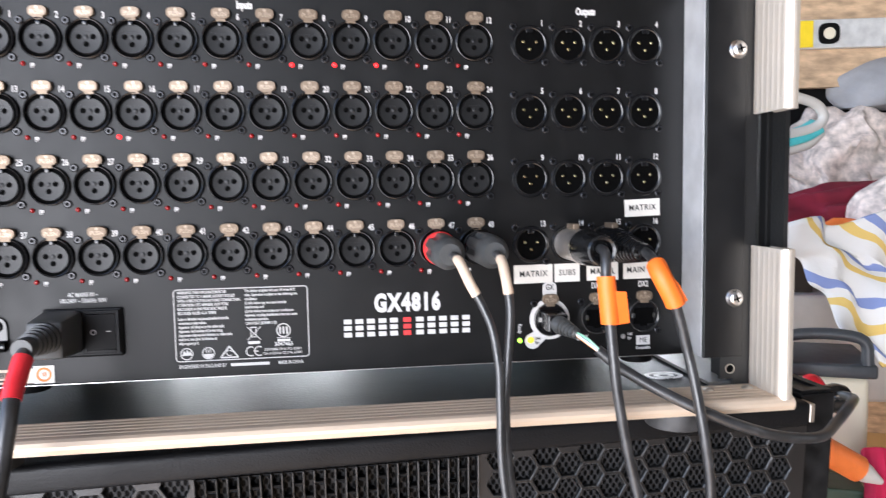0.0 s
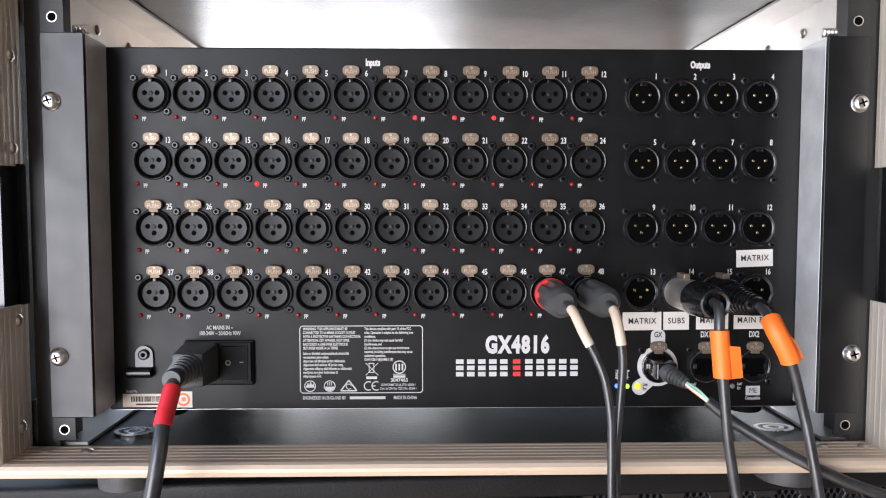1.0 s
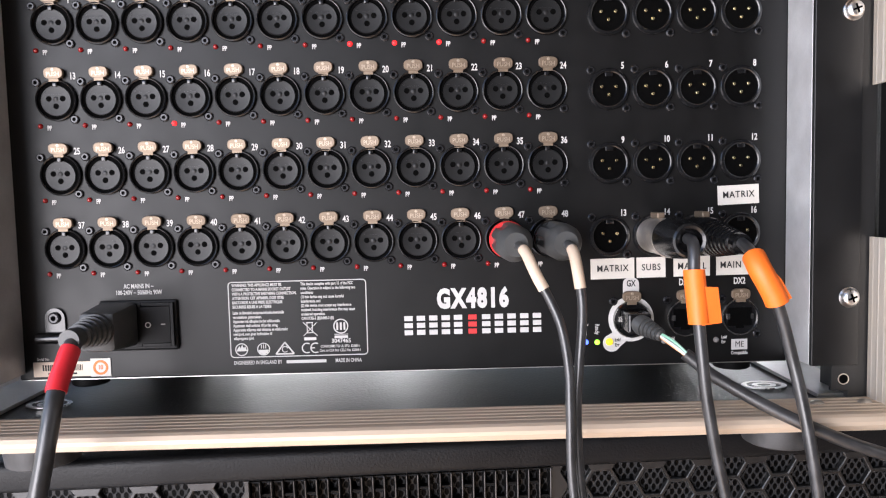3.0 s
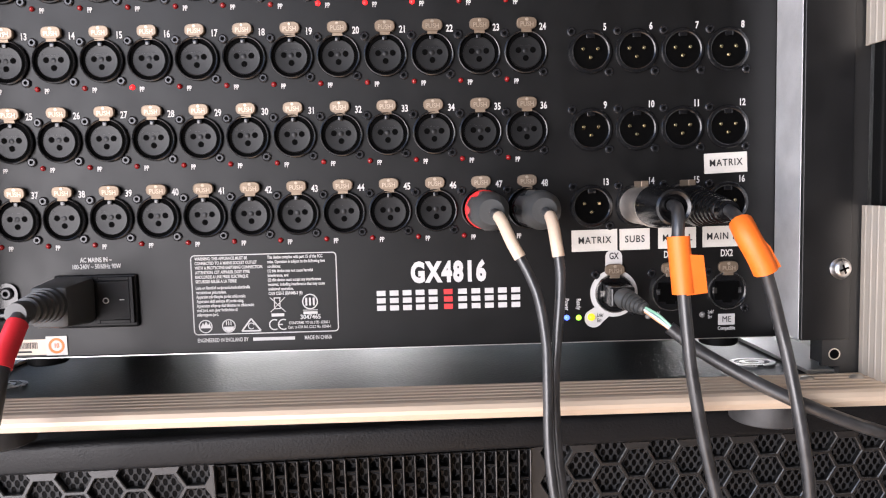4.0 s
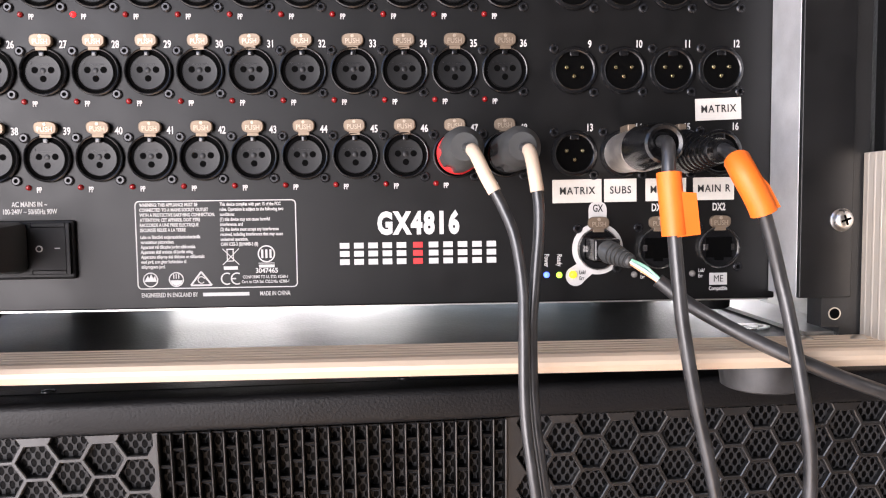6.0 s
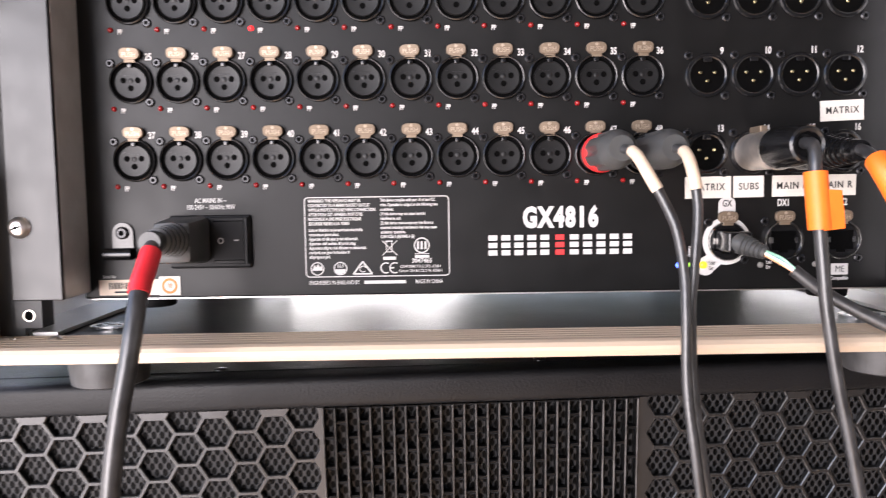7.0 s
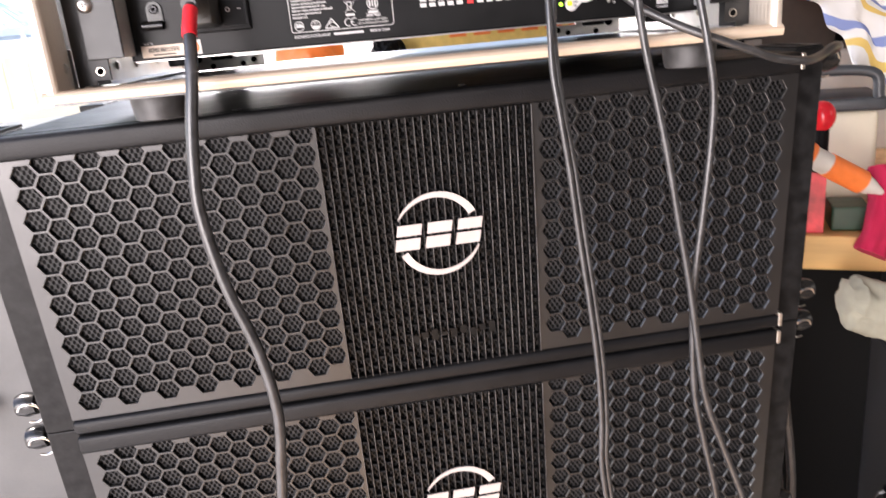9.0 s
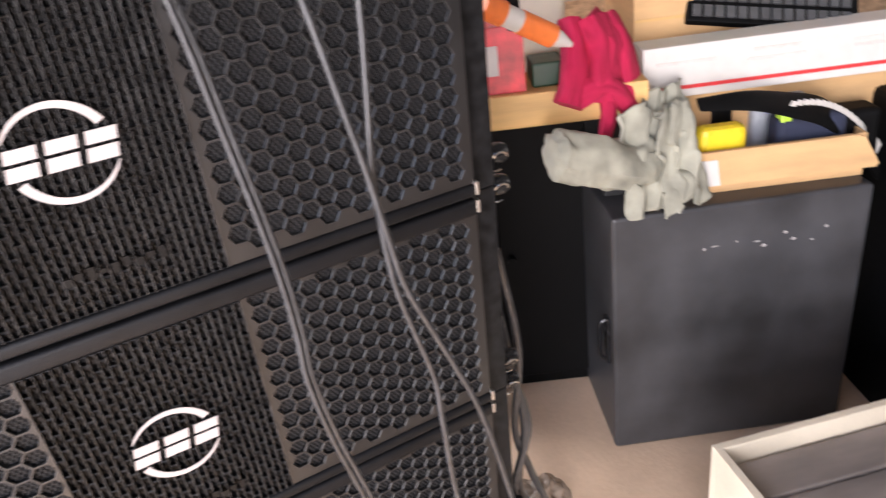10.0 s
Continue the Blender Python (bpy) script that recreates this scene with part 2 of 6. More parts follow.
M_TUBLID = material("dark grey lid", (0.05, 0.055, 0.06), 0.4)
M_REDBALL = material("glossy red glass", (0.65, 0.02, 0.03), 0.15, bump=0)
M_FADEDRED = material("faded red print", (0.75, 0.55, 0.5), 0.6, bump=0)
M_KEYCAP = material("grey keycap", (0.07, 0.07, 0.07), 0.5, bump=0)
M_GREEN = material("green print", (0.12, 0.33, 0.05), 0.5, vary=0.1)
M_PALEALU = material("pale anodised aluminium", (0.7, 0.7, 0.68), 0.45, 0.4)
M_DARKBROWN = material("dark brown board", (0.05, 0.035, 0.025), 0.6)
M_TURQUOISE = material("turquoise plastic", (0.08, 0.5, 0.52), 0.3)
M_MAROON = material("dark red jersey", (0.22, 0.015, 0.035), 0.9, scale=20, vary=0.2, fine=800, bump=0.4)
M_GREYCLOTH = material("grey knit", (0.30, 0.30, 0.31), 0.9, scale=25, vary=0.12, fine=500, bump=0.5)
M_FLORAL = material("pale flowered cotton", (0.72, 0.62, 0.56), 0.9, scale=60, vary=0.4, fine=700, bump=0.3)
M_STRIPES = bands("striped cotton", [(0.8, 0.78, 0.74), (0.8, 0.78, 0.74), (0.78, 0.55, 0.16), (0.8, 0.78, 0.74), (0.24, 0.30, 0.55), (0.8, 0.78, 0.74)], 6.5, 0.85, "DIAGONAL", 3.0)
M_SLATE = material("weathered dark board", (0.24, 0.20, 0.17), 0.8, scale=12, vary=0.4, fine=150, bump=0.4, depth=0.001, stretch=(0.3, 1, 1))
M_ROADCASE = material("dusty black laminate", (0.075, 0.075, 0.075), 0.4, scale=10, vary=0.3, fine=400, bump=0.25)
M_YELLOWBOX = material("yellow printed board", (0.8, 0.55, 0.15), 0.6, vary=0.1)
M_FENCE = material("orange-brown timber", (0.76, 0.58, 0.42), 0.8, scale=5, vary=0.3, fine=80, bump=0.3, stretch=(1, 1, 0.2))
M_TARP = material("pale blue sheeting", (0.45, 0.62, 0.76), 0.5, scale=4, vary=0.12)
M_RENDERED = material("lilac-grey render", (0.76, 0.70, 0.74), 0.85, scale=3, vary=0.12, fine=60, bump=0.3, depth=0.004)
M_ROOFING = material("pale roofing felt", (0.74, 0.66, 0.62), 0.85, scale=4, vary=0.15, fine=60, bump=0.3, depth=0.004)
M_BARK = material("bark", (0.12, 0.08, 0.05), 0.9, scale=15, vary=0.4, fine=60, bump=0.6, depth=0.01)
M_LEAF = material("leaf", (0.13, 0.25, 0.02), 0.5, scale=3, vary=0.5, bump=0)
M_EMBLEM = material("white emblem print", (0.43, 0.385, 0.36), 0.5, bump=0, vary=0.03)


# ---- mesh tools: places are given from the foot of the front panel, DATUM above the floor ----
DATUM = 1.08


def place(p):
    return Vector((p[0], p[1], p[2] + DATUM))


def thing(name, base, label, category, group="", kind=""):
    ob = new(name)
    ob.location = place(base)
    ob.empty_display_size = 0.02
    ob["base"] = base
    return tagged(ob, label, category, group, kind)


def world_base(ob):
    w = Vector((0, 0, 0))
    while ob:
        w += ob.location
        ob = ob.parent
    return w


def part(name, bm, mat, parent, label="", smooth=False, mats=()):
    """Links a bmesh, modelled in the places of the plan, as one mesh under a thing or a part."""
    me = bpy.data.meshes.new(name)
    bm.normal_update()
    bmesh.ops.translate(bm, verts=bm.verts, vec=Vector((0, 0, DATUM)) - world_base(parent))
    for f in bm.faces:
        f.smooth = smooth
    bm.to_mesh(me)
    bm.free()
    me.materials.append(mat)
    for m in mats:
        me.materials.append(m)
    if smooth:
        me.set_sharp_from_angle(angle=radians(40))
    ob = new(name, me)
    ob.parent = parent
    return tagged(ob, label)


def put(name, me, at, parent, label=""):
    """One more object on a shared mesh, moved by at."""
    ob = new(name, me)
    ob.parent = parent
    ob.location = at
    return tagged(ob, label)


def solo(name, bm, mat, base, label, category, group="", kind="", smooth=False, mats=()):
    """A thing that is one mesh."""
    me = bpy.data.meshes.new(name)
    bmesh.ops.translate(bm, verts=bm.verts, vec=-Vector(base))
    for f in bm.faces:
        f.smooth = smooth
    bm.to_mesh(me)
    bm.free()
    for m in (mat, *mats):
        me.materials.append(m)
    if smooth:
        me.set_sharp_from_angle(angle=radians(40))
    ob = new(name, me)
    ob.location = place(base)
    return tagged(ob, label, category, group, kind)


def box(bm, x0, x1, y0, y1, z0, z1, bevel=0.0, mi=0, segments=2):
    vs = [bm.verts.new((x, y, z)) for z in (z0, z1) for y in (y0, y1) for x in (x0, x1)]
    fs = [bm.faces.new([vs[i] for i in q]) for q in ((0, 2, 3, 1), (4, 5, 7, 6), (0, 1, 5, 4), (2, 6, 7, 3), (0, 4, 6, 2), (1, 3, 7, 5))]
    for f in fs:
        f.material_index = mi
    if bevel:
        es = {e for f in fs for e in f.edges}
        r = bmesh.ops.bevel(bm, geom=list(es), offset=bevel, segments=segments, affect="EDGES", profile=0.5)
        for f in r["faces"]:
            f.material_index = mi
    return vs


def lathe(bm, profile, origin, axis, seg=20, mi=0, ends=True, squash=None):
    """Turns rows of (distance along the axis, radius) about an axis through origin."""
    a = Vector(axis).normalized()
    u = a.orthogonal().normalized()
    if abs(a.y) > 0.9:
        u = Vector((1, 0, 0))
    v = a.cross(u)
    o = Vector(origin)
    rings = []
    for d, r in profile:
        rings.append([bm.verts.new(o + a * d + (u * math.cos(2 * math.pi * k / seg) + v * math.sin(2 * math.pi * k / seg)) * r) for k in range(seg)])
    for p, q in zip(rings, rings[1:]):
        for k in range(seg):
            f = bm.faces.new((p[k], p[(k + 1) % seg], q[(k + 1) % seg], q[k]))
            f.material_index = mi
    if ends:
        for r, flip in ((rings[0], True), (rings[-1], False)):
            f = bm.faces.new(r[::-1] if flip else r)
            f.material_index = mi
    return rings


def curve_points(points, steps=10):
    """A smooth line through the points (Catmull-Rom)."""
    p = [Vector(q) for q in points]
    p = [2 * p[0] - p[1]] + p + [2 * p[-1] - p[-2]]
    out = []
    for a, b, c, d in zip(p, p[1:], p[2:], p[3:]):
        for k in range(steps):
            t = k / steps
            out.append(0.5 * (2 * b + (c - a) * t + (2 * a - 5 * b + 4 * c - d) * t * t + (3 * b - a - 3 * c + d) * t ** 3))
    out.append(p[-2])
    return out


def tube(bm, points, radius, seg=12, steps=10, mi=0, radii=None, flat=1.0):
    line = curve_points(points, steps)
    u = None
    rings = []
    for k, q in enumerate(line):
        d = (line[min(k + 1, len(line) - 1)] - line[max(k - 1, 0)]).normalized()
        u = (d.orthogonal() if u is None else u - d * u.dot(d)).normalized()
        v = d.cross(u)
        r = radius if radii is None else radii(k / (len(line) - 1))
        rings.append([bm.verts.new(q + (u * math.cos(2 * math.pi * j / seg) + v * math.sin(2 * math.pi * j / seg) * flat) * r) for j in range(seg)])
    for p, q in zip(rings, rings[1:]):
        for j in range(seg):
            f = bm.faces.new((p[j], p[(j + 1) % seg], q[(j + 1) % seg], q[j]))
            f.material_index = mi
    for r in (rings[0][::-1], rings[-1]):
        bm.faces.new(r).material_index = mi
    return rings


def outline(bm, pts, y0, y1, mi=0):
    """A flat shape of (x, z) points with thickness from y0 to y1 (y0 in front)."""
    a = [bm.verts.new((x, y0, z)) for x, z in pts]
    b = [bm.verts.new((x, y1, z)) for x, z in pts]
    n = len(pts)
    fs = [bm.faces.new(a), bm.faces.new(b[::-1])]
    for k in range(n):
        fs.append(bm.faces.new((a[k], b[k], b[(k + 1) % n], a[(k + 1) % n])))
    for f in fs:
        f.material_index = mi
    bmesh.ops.recalc_face_normals(bm, faces=fs)
    return fs


TEXTS = {}


def text_mesh(s, size, wide=0.78, bold=0.0, space=1.0):
    key = (s, size, wide, bold, space)
    if key not in TEXTS:
        cu = bpy.data.curves.new("lettering", "FONT")
        cu.body, cu.size, cu.extrude, cu.resolution_u = s, size, 0.00008, 3
        cu.space_character, cu.offset, cu.align_x, cu.align_y = space, bold * size, "CENTER", "CENTER"
        ob = bpy.data.objects.new("lettering", cu)
        scene.collection.objects.link(ob)
        bpy.context.view_layer.update()
        me = bpy.data.meshes.new_from_object(ob.evaluated_get(bpy.context.evaluated_depsgraph_get()))
        bpy.data.objects.remove(ob)
        me.transform(Matrix.Diagonal((wide, 1, 1, 1)))
        TEXTS[key] = me
    return TEXTS[key]


def lettering(s, x, z, size, parent, mat=None, y=-0.0002, wide=0.78, bold=0.012, turn=0.0, name="lettering", align=0, space=1.0):
    """Printed characters on an upright face that looks along -y. align -1: x is the left end."""
    src = text_mesh(s, size, wide, bold, space)
    me = src.copy()
    me.materials.clear()
    me.materials.append(mat or M_PRINT)
    if align:
        xs = [v.co.x for v in me.vertices]
        x = x - min(xs) if align < 0 else x - max(xs)
    ob = new(name, me)
    ob.parent = parent
    ob.matrix_basis = Matrix.Translation(place((x, y, z)) - world_base(parent)) @ Euler((radians(90), 0, 0)).to_matrix().to_4x4() @ Matrix.Rotation(radians(turn), 4, "Z")
    return ob


# ---- the stage box: a five-unit rack box with its sockets ----
PITCH, ROW = 0.02436, 0.0407
IN_X, OUT_X, TOP_Z = -0.187, 0.1150, 0.1955
stage_box = thing("stage_box", (0, 0.1, -0.0155), "black steel stage box with rows of sockets, in the rack case", "stage box")

bm = bmesh.new()
box(bm, -0.2172, 0.2172, 0.0, 0.20, 0.0, 0.2240, 0.0008)
# bright plate added below the box, throwing light onto the case floor
base = bmesh.new()
box(base, -0.216, 0.216, 0.004, 0.199, -0.0012, -0.0002)
part("base_plate", base, M_ALUPLAIN, stage_box, "bright metal plate added under the box to bounce light")
panel = part("panel", bm, M_PANEL, stage_box, "black powder-coated front panel with white print")


def rack_ear(side):
    """An angle bracket: a front flange on the rail, and a web back to the box."""
    bm = bmesh.new()
    s = side
    x0, x1 = sorted((s * 0.2136, s * 0.2385))
    box(bm, x0, x1, -0.0300, -0.0272, 0.0038, 0.2258, 0.0005)
    w0, w1 = sorted((s * 0.2136, s * 0.2168))
    box(bm, w0, w1, -0.0272, -0.0004, 0.0038, 0.2250, 0.0004, mi=1)
    return bm


def rack_screw(bm, x, z, y):
    lathe(bm, [(0, 0.0052), (0.0008, 0.0054), (0.0014, 0.0048), (0.0022, 0.0046), (0.0036, 0.0038), (0.0041, 0.0026)], (x, y, z), (0, -1, 0), 20)
    for a in (20, 110):
        c, s = math.cos(radians(a)), math.sin(radians(a))
        pts = [(x + c * u - s * v, z + s * u + c * v) for u, v in ((-0.0024, -0.0005), (0.0024, -0.0005), (0.0024, 0.0005), (-0.0024, 0.0005))]
        outline(bm, pts, y - 0.00425, y - 0.0035, mi=1)


for side in (-1, 1):
    ear = part("rack_ear", rack_ear(side), M_EAR, stage_box, "satin black rack ear", mats=(M_WEB,))
    for z in (0.040, 0.187):
        bm = bmesh.new()
        rack_screw(bm, side * 0.2328, z, -0.0300)
        part("rack_screw", bm, M_STEEL, ear, "bright cross-head rack screw with washer", smooth=True, mats=(M_HOLE,))

for x in (-0.185, 0.190):
    for y in (0.016, 0.18):
        bm = bmesh.new()
        lathe(bm, [(0, 0.0105), (0.001, 0.0108), (0.0055, 0.0104), (0.0062, 0.0096)], (x, y, 0.0), (0, 0, -1), 20)
        part("rubber_foot", bm, M_RUBBER, stage_box, smooth=True)


def mesh_of(bm, name, mats, smooth=True):
    me = bpy.data.meshes.new(name)
    for f in bm.faces:
        f.smooth = smooth
    bm.to_mesh(me)
    bm.free()
    for m in mats:
        me.materials.append(m)
    if smooth:
        me.set_sharp_from_angle(angle=radians(35))
    return me


def add_text(bm, s, size, wide, at, mi):
    """Characters joined into a mesh that is being built, facing -y."""
    k = len(bm.verts)
    f0 = len(bm.faces)
    bm.from_mesh(text_mesh(s, size, wide, 0.01))
    bm.verts.ensure_lookup_table()
    bm.faces.ensure_lookup_table()
    m = Matrix.Translation(at) @ Euler((radians(90), 0, 0)).to_matrix().to_4x4()
    for v in bm.verts[k:]:
        v.co = m @ v.co
    for f in bm.faces[f0:]:
        f.material_index = mi


# female input socket
bm = bmesh.new()
lathe(bm, [(0, 0.0114), (0.0012, 0.0114), (0.0018, 0.0112), (0.0021, 0.0107), (0.0019, 0.0103), (0.0010, 0.0100), (0.0004, 0.0098)], (0, 0, 0), (0, -1, 0), 32, ends=False)
lathe(bm, [(0.0004, 0.0099), (0.0005, 0.0099)], (0, 0, 0), (0, -1, 0), 26, mi=1)
box(bm, -0.0013, 0.0013, -0.0022, -0.0003, 0.0072, 0.0096, 0.0003)
ME_SOCKET = mesh_of(bm, "input_socket", [M_SOCKET, M_HOLE])
bm = bmesh.new()
lathe(bm, [(0.0005, 0.0084), (0.0010, 0.0084), (0.0014, 0.0081), (0.00135, 0.0078)], (0, 0, -0.0003), (0, -1, 0), 28)
for hx, hz in ((-0.0038, 0.0011), (0.0038, 0.0011), (0, -0.0030)):
    lathe(bm, [(0.00136, 0.00155), (0.00142, 0.00155)], (hx, 0, hz - 0.0003), (0, -1, 0), 14, mi=1)
lathe(bm, [(0.00136, 0.0014), (0.0015, 0.0011)], (0, 0, 0.0006), (0, -1, 0), 12)
outline(bm, [(-0.0062, 0.0040), (-0.0054, 0.0046), (-0.0049, 0.0040), (-0.0056, 0.0034)], -0.0016, -0.0013)
box(bm, -0.0036, 0.0036, -0.00148, -0.0013, 0.0032, 0.0039)
ME_INSERT = mesh_of(bm, "insert", [M_INSERT, M_HOLE])
bm = bmesh.new()
pts = [(0.0052 * math.copysign(abs(math.cos(a)) ** 0.62, math.cos(a)), 0.0145 + 0.0031 * math.copysign(abs(math.sin(a)) ** 0.7, math.sin(a))) for a in np.linspace(0, 2 * math.pi, 24, endpoint=False)]
loops = [[bm.verts.new((px * f, y, 0.0145 + (pz - 0.0145) * f)) for px, pz in pts] for f, y in ((1.0, -0.0002), (1.0, -0.0018), (0.93, -0.0022))]
for p, q in zip(loops, loops[1:]):
    for n in range(24):
        bm.faces.new((p[n], p[(n + 1) % 24], q[(n + 1) % 24], q[n]))
bm.faces.new(loops[-1])
bmesh.ops.recalc_face_normals(bm, faces=bm.faces)
box(bm, -0.0026, 0.0026, -0.0019, -0.0002, 0.0100, 0.0118)
add_text(bm, "PUSH", 0.0034, 0.88, (0, -0.00245, 0.0138), 1)
lathe(bm, [(0.0022, 0.0009), (0.0024, 0.0007)], (0, 0, 0.0163), (0, -1, 0), 10, mi=1)
ME_TAB = mesh_of(bm, "push_tab", [M_TAB, M_TABMARK])
bm = bmesh.new()
lathe(bm, [(0, 0.0024), (0.0008, 0.0024), (0.0013, 0.0018), (0.0013, 0.0010), (0.0006, 0.0009)], (0, 0, 0), (0, -1, 0), 14, ends=False)
lathe(bm, [(0.0005, 0.001), (0.0006, 0.001)], (0, 0, 0), (0, -1, 0), 8, mi=1)
ME_SCREW = mesh_of(bm, "screw", [M_SCREWBLK, M_HOLE])
# male output socket
bm = bmesh.new()
lathe(bm, [(0, 0.0116), (0.0012, 0.0116), (0.0019, 0.0110), (0.0021, 0.0098), (0.0017, 0.0092), (0.0003, 0.0090)], (0, 0, 0), (0, -1, 0), 28, ends=False)
lathe(bm, [(0.0003, 0.0091), (0.00035, 0.0091)], (0, 0, 0), (0, -1, 0), 24, mi=1)
box(bm, -0.0022, 0.0022, -0.0018, -0.0003, 0.0068, 0.0093, 0.0003)
ME_OUT = mesh_of(bm, "output_socket", [M_SOCKET, M_HOLE])
bm = bmesh.new()
lathe(bm, [(0.0003, 0.0010), (0.0018, 0.0010), (0.0023, 0.0006)], (0, 0, 0), (0, -1, 0), 10)
ME_PIN = mesh_of(bm, "pin", [M_PIN])
bm = bmesh.new()
lathe(bm, [(0, 0.0014), (0.0006, 0.0013), (0.0012, 0.0008), (0.0014, 0.0003)], (0, 0, 0), (0, -1, 0), 12)
ME_LED = mesh_of(bm, "indicator", [M_LEDOFF])


def led(x, z, mat, label="", size=1.0):
    me = ME_LED
    if mat != M_LEDOFF:
        me = ME_LED.copy()
        me.materials[0] = mat
    ob = put("indicator", me, place((x, -0.0001, z)) - world_base(stage_box), stage_box, label)
    ob.scale = (size, size, size)


def wobble(k, amp):
    return amp * math.sin(k * 12.9898 + 4.1)


LIT = {8, 9, 10, 16}
for k in range(48):
    c, r = k % 12, k // 12
    x, z = IN_X + c * PITCH, TOP_Z - r * ROW
    s = put("input_socket", ME_SOCKET, place((x, 0, z)) - world_base(stage_box), stage_box, "black three-pole female socket")
    put("insert", ME_INSERT, (0, 0, 0), s)
    tab = put("push_tab", ME_TAB, (0, 0, 0), s, "nickel latch stamped push")
    tab.rotation_euler = (radians(3 + wobble(k, 3.5)), radians(wobble(k + 60, 1.2)), radians(wobble(k + 30, 4)))
    put("screw", ME_SCREW, (-0.0107, 0, 0.0098), s)
    put("screw", ME_SCREW, (0.0092, 0, -0.0105), s)
    lettering(str(k + 1), x + 0.0092, z + 0.0128, 0.0050, panel, name="numeral", wide=0.72, bold=0.022)
    lettering("PP", x - 0.0049, z - 0.0150, 0.0036, panel, name="lettering", wide=0.66, bold=0.03)
    led(x - 0.0098, z - 0.0138, M_LEDRED if k + 1 in LIT else M_LEDOFF, "lit red indicator" if k + 1 in LIT else "")
for k in range(16):
    c, r = k % 4, k // 4
    x, z = OUT_X + c * 0.0243, TOP_Z - 0.0010 - r * 0.0404
    s = put("output_socket", ME_OUT, place((x, 0, z)) - world_base(stage_box), stage_box, "black three-pin male socket")
    for px, pz in ((-0.0039, 0.0014), (0.0039, 0.0014), (0, -0.0030)):
        put("pin", ME_PIN, (px, 0, pz), s, "gold contact pin")
    put("screw", ME_SCREW, (-0.0098, 0, 0.0105), s)
    put("screw", ME_SCREW, (0.0098, 0, -0.0105), s)
    lettering(str(k + 1), x + 0.0078, z + 0.0126, 0.0050, panel, name="numeral", wide=0.72, bold=0.022)
lettering("Inputs", -0.0520, 0.2150, 0.0058, panel, wide=0.62, bold=0.05)
lettering("Outputs", 0.1502, 0.2143, 0.0058, panel, wide=0.62, bold=0.05)
lettering("GX4816", 0.0378, 0.0398, 0.0145, panel, wide=0.70, bold=0.055, space=1.20)

# the maker's mark, as plain blocks
for k in range(11):
    x0 = (-0.0008 + k * 0.00695) if k < 5 else (0.0351 if k == 5 else 0.0428 + (k - 6) * 0.00715)
    w = 0.0047
    bm = bmesh.new()
    for z0, z1 in ((0.0202, 0.0230), (0.0242, 0.0270), (0.0282, 0.0310)):
        outline(bm, [(x0, z0), (x0 + w, z0), (x0 + w, z1), (x0, z1)], -0.0003, 0.0)
    part("maker_mark", bm, M_PRINTRED if k == 5 else M_PRINT, panel)

# the notice with its rounded frame
bm = bmesh.new()


def ring(bm, cx, cz, r0, r1, y0, y1, a0=0.0, a1=360.0, seg=32, mi=0, sx=1.0):
    n = max(3, int(seg * (a1 - a0) / 360))
    for k in range(n):
        a, b = radians(a0 + (a1 - a0) * k / n), radians(a0 + (a1 - a0) * (k + 1) / n)
        q = [(cx + sx * r * math.cos(t), cz + r * math.sin(t)) for r, t in ((r0, a), (r1, a), (r1, b), (r0, b))]
        outline(bm, q, y0, y1, mi)


NX0, NX1, NZ0, NZ1, NR = -0.0988, -0.0216, 0.0098, 0.0527, 0.0022
for q in ((NX0 + NR, NX1 - NR, NZ1 - 0.0005, NZ1), (NX0 + NR, NX1 - NR, NZ0, NZ0 + 0.0005), (NX0, NX0 + 0.0005, NZ0 + NR, NZ1 - NR), (NX1 - 0.0005, NX1, NZ0 + NR, NZ1 - NR)):
    box(bm, q[0], q[1], -0.0003, 0.0, q[2], q[3])
for cx, cz, a in ((NX1 - NR, NZ1 - NR, 0), (NX0 + NR, NZ1 - NR, 90), (NX0 + NR, NZ0 + NR, 180), (NX1 - NR, NZ0 + NR, 270)):
    ring(bm, cx, cz, NR - 0.0005, NR, -0.0003, 0.0, a, a + 90, 24)
part("notice_frame", bm, M_PRINT, panel)
NOTICE_LEFT = ("WARNING: THIS APPLIANCE MUST BE", "CONNECTED TO A MAINS SOCKET OUTLET", "WITH A PROTECTIVE EARTHING CONNECTION.", "ATTENTION: CET APPAREIL DOIT ETRE",
               "RACCORDE A UNE PRISE ELECTRIQUE", "SECURISEE RELIEE A LA TERRE")
NOTICE_LOW = ("Laite on liitettävä suojamaadoituskoskettimilla", "varustettuun pistorasiaan.", "Apparatet må tilkoples jordet stikkontakt.", "Apparaten skall anslutas till jordat uttag.",
              "Apparatets stikprop skal tilsluttes en stikkontakt", "med jord, som giver forbindelse til", "stikproppens jord.")
NOTICE_RIGHT = ("This device complies with part 15 of the FCC", "rules. Operation is subject to the following two", "conditions:", "(1) this device may not cause harmful", "interference, and",
                "(2) this device must accept any interference", "received, including interference that may cause", "undesired operation.", "CAN ICES-3 (B)/NMB-3 (B)")
for k, s in enumerate(NOTICE_LEFT):
    lettering(s, NX0 + 0.0022, 0.0506 - k * 0.00243, 0.00232, panel, wide=0.705, bold=0.024, align=-1)
for k, s in enumerate(NOTICE_LOW):
    lettering(s, NX0 + 0.0022, 0.0351 - k * 0.00240, 0.00232, panel, wide=0.665, bold=0.024, align=-1)
for k, s in enumerate(NOTICE_RIGHT):
    lettering(s, -0.0583, 0.0506 - k * 0.00243, 0.00232, panel, wide=0.685, bold=0.024, align=-1)
bm = bmesh.new()
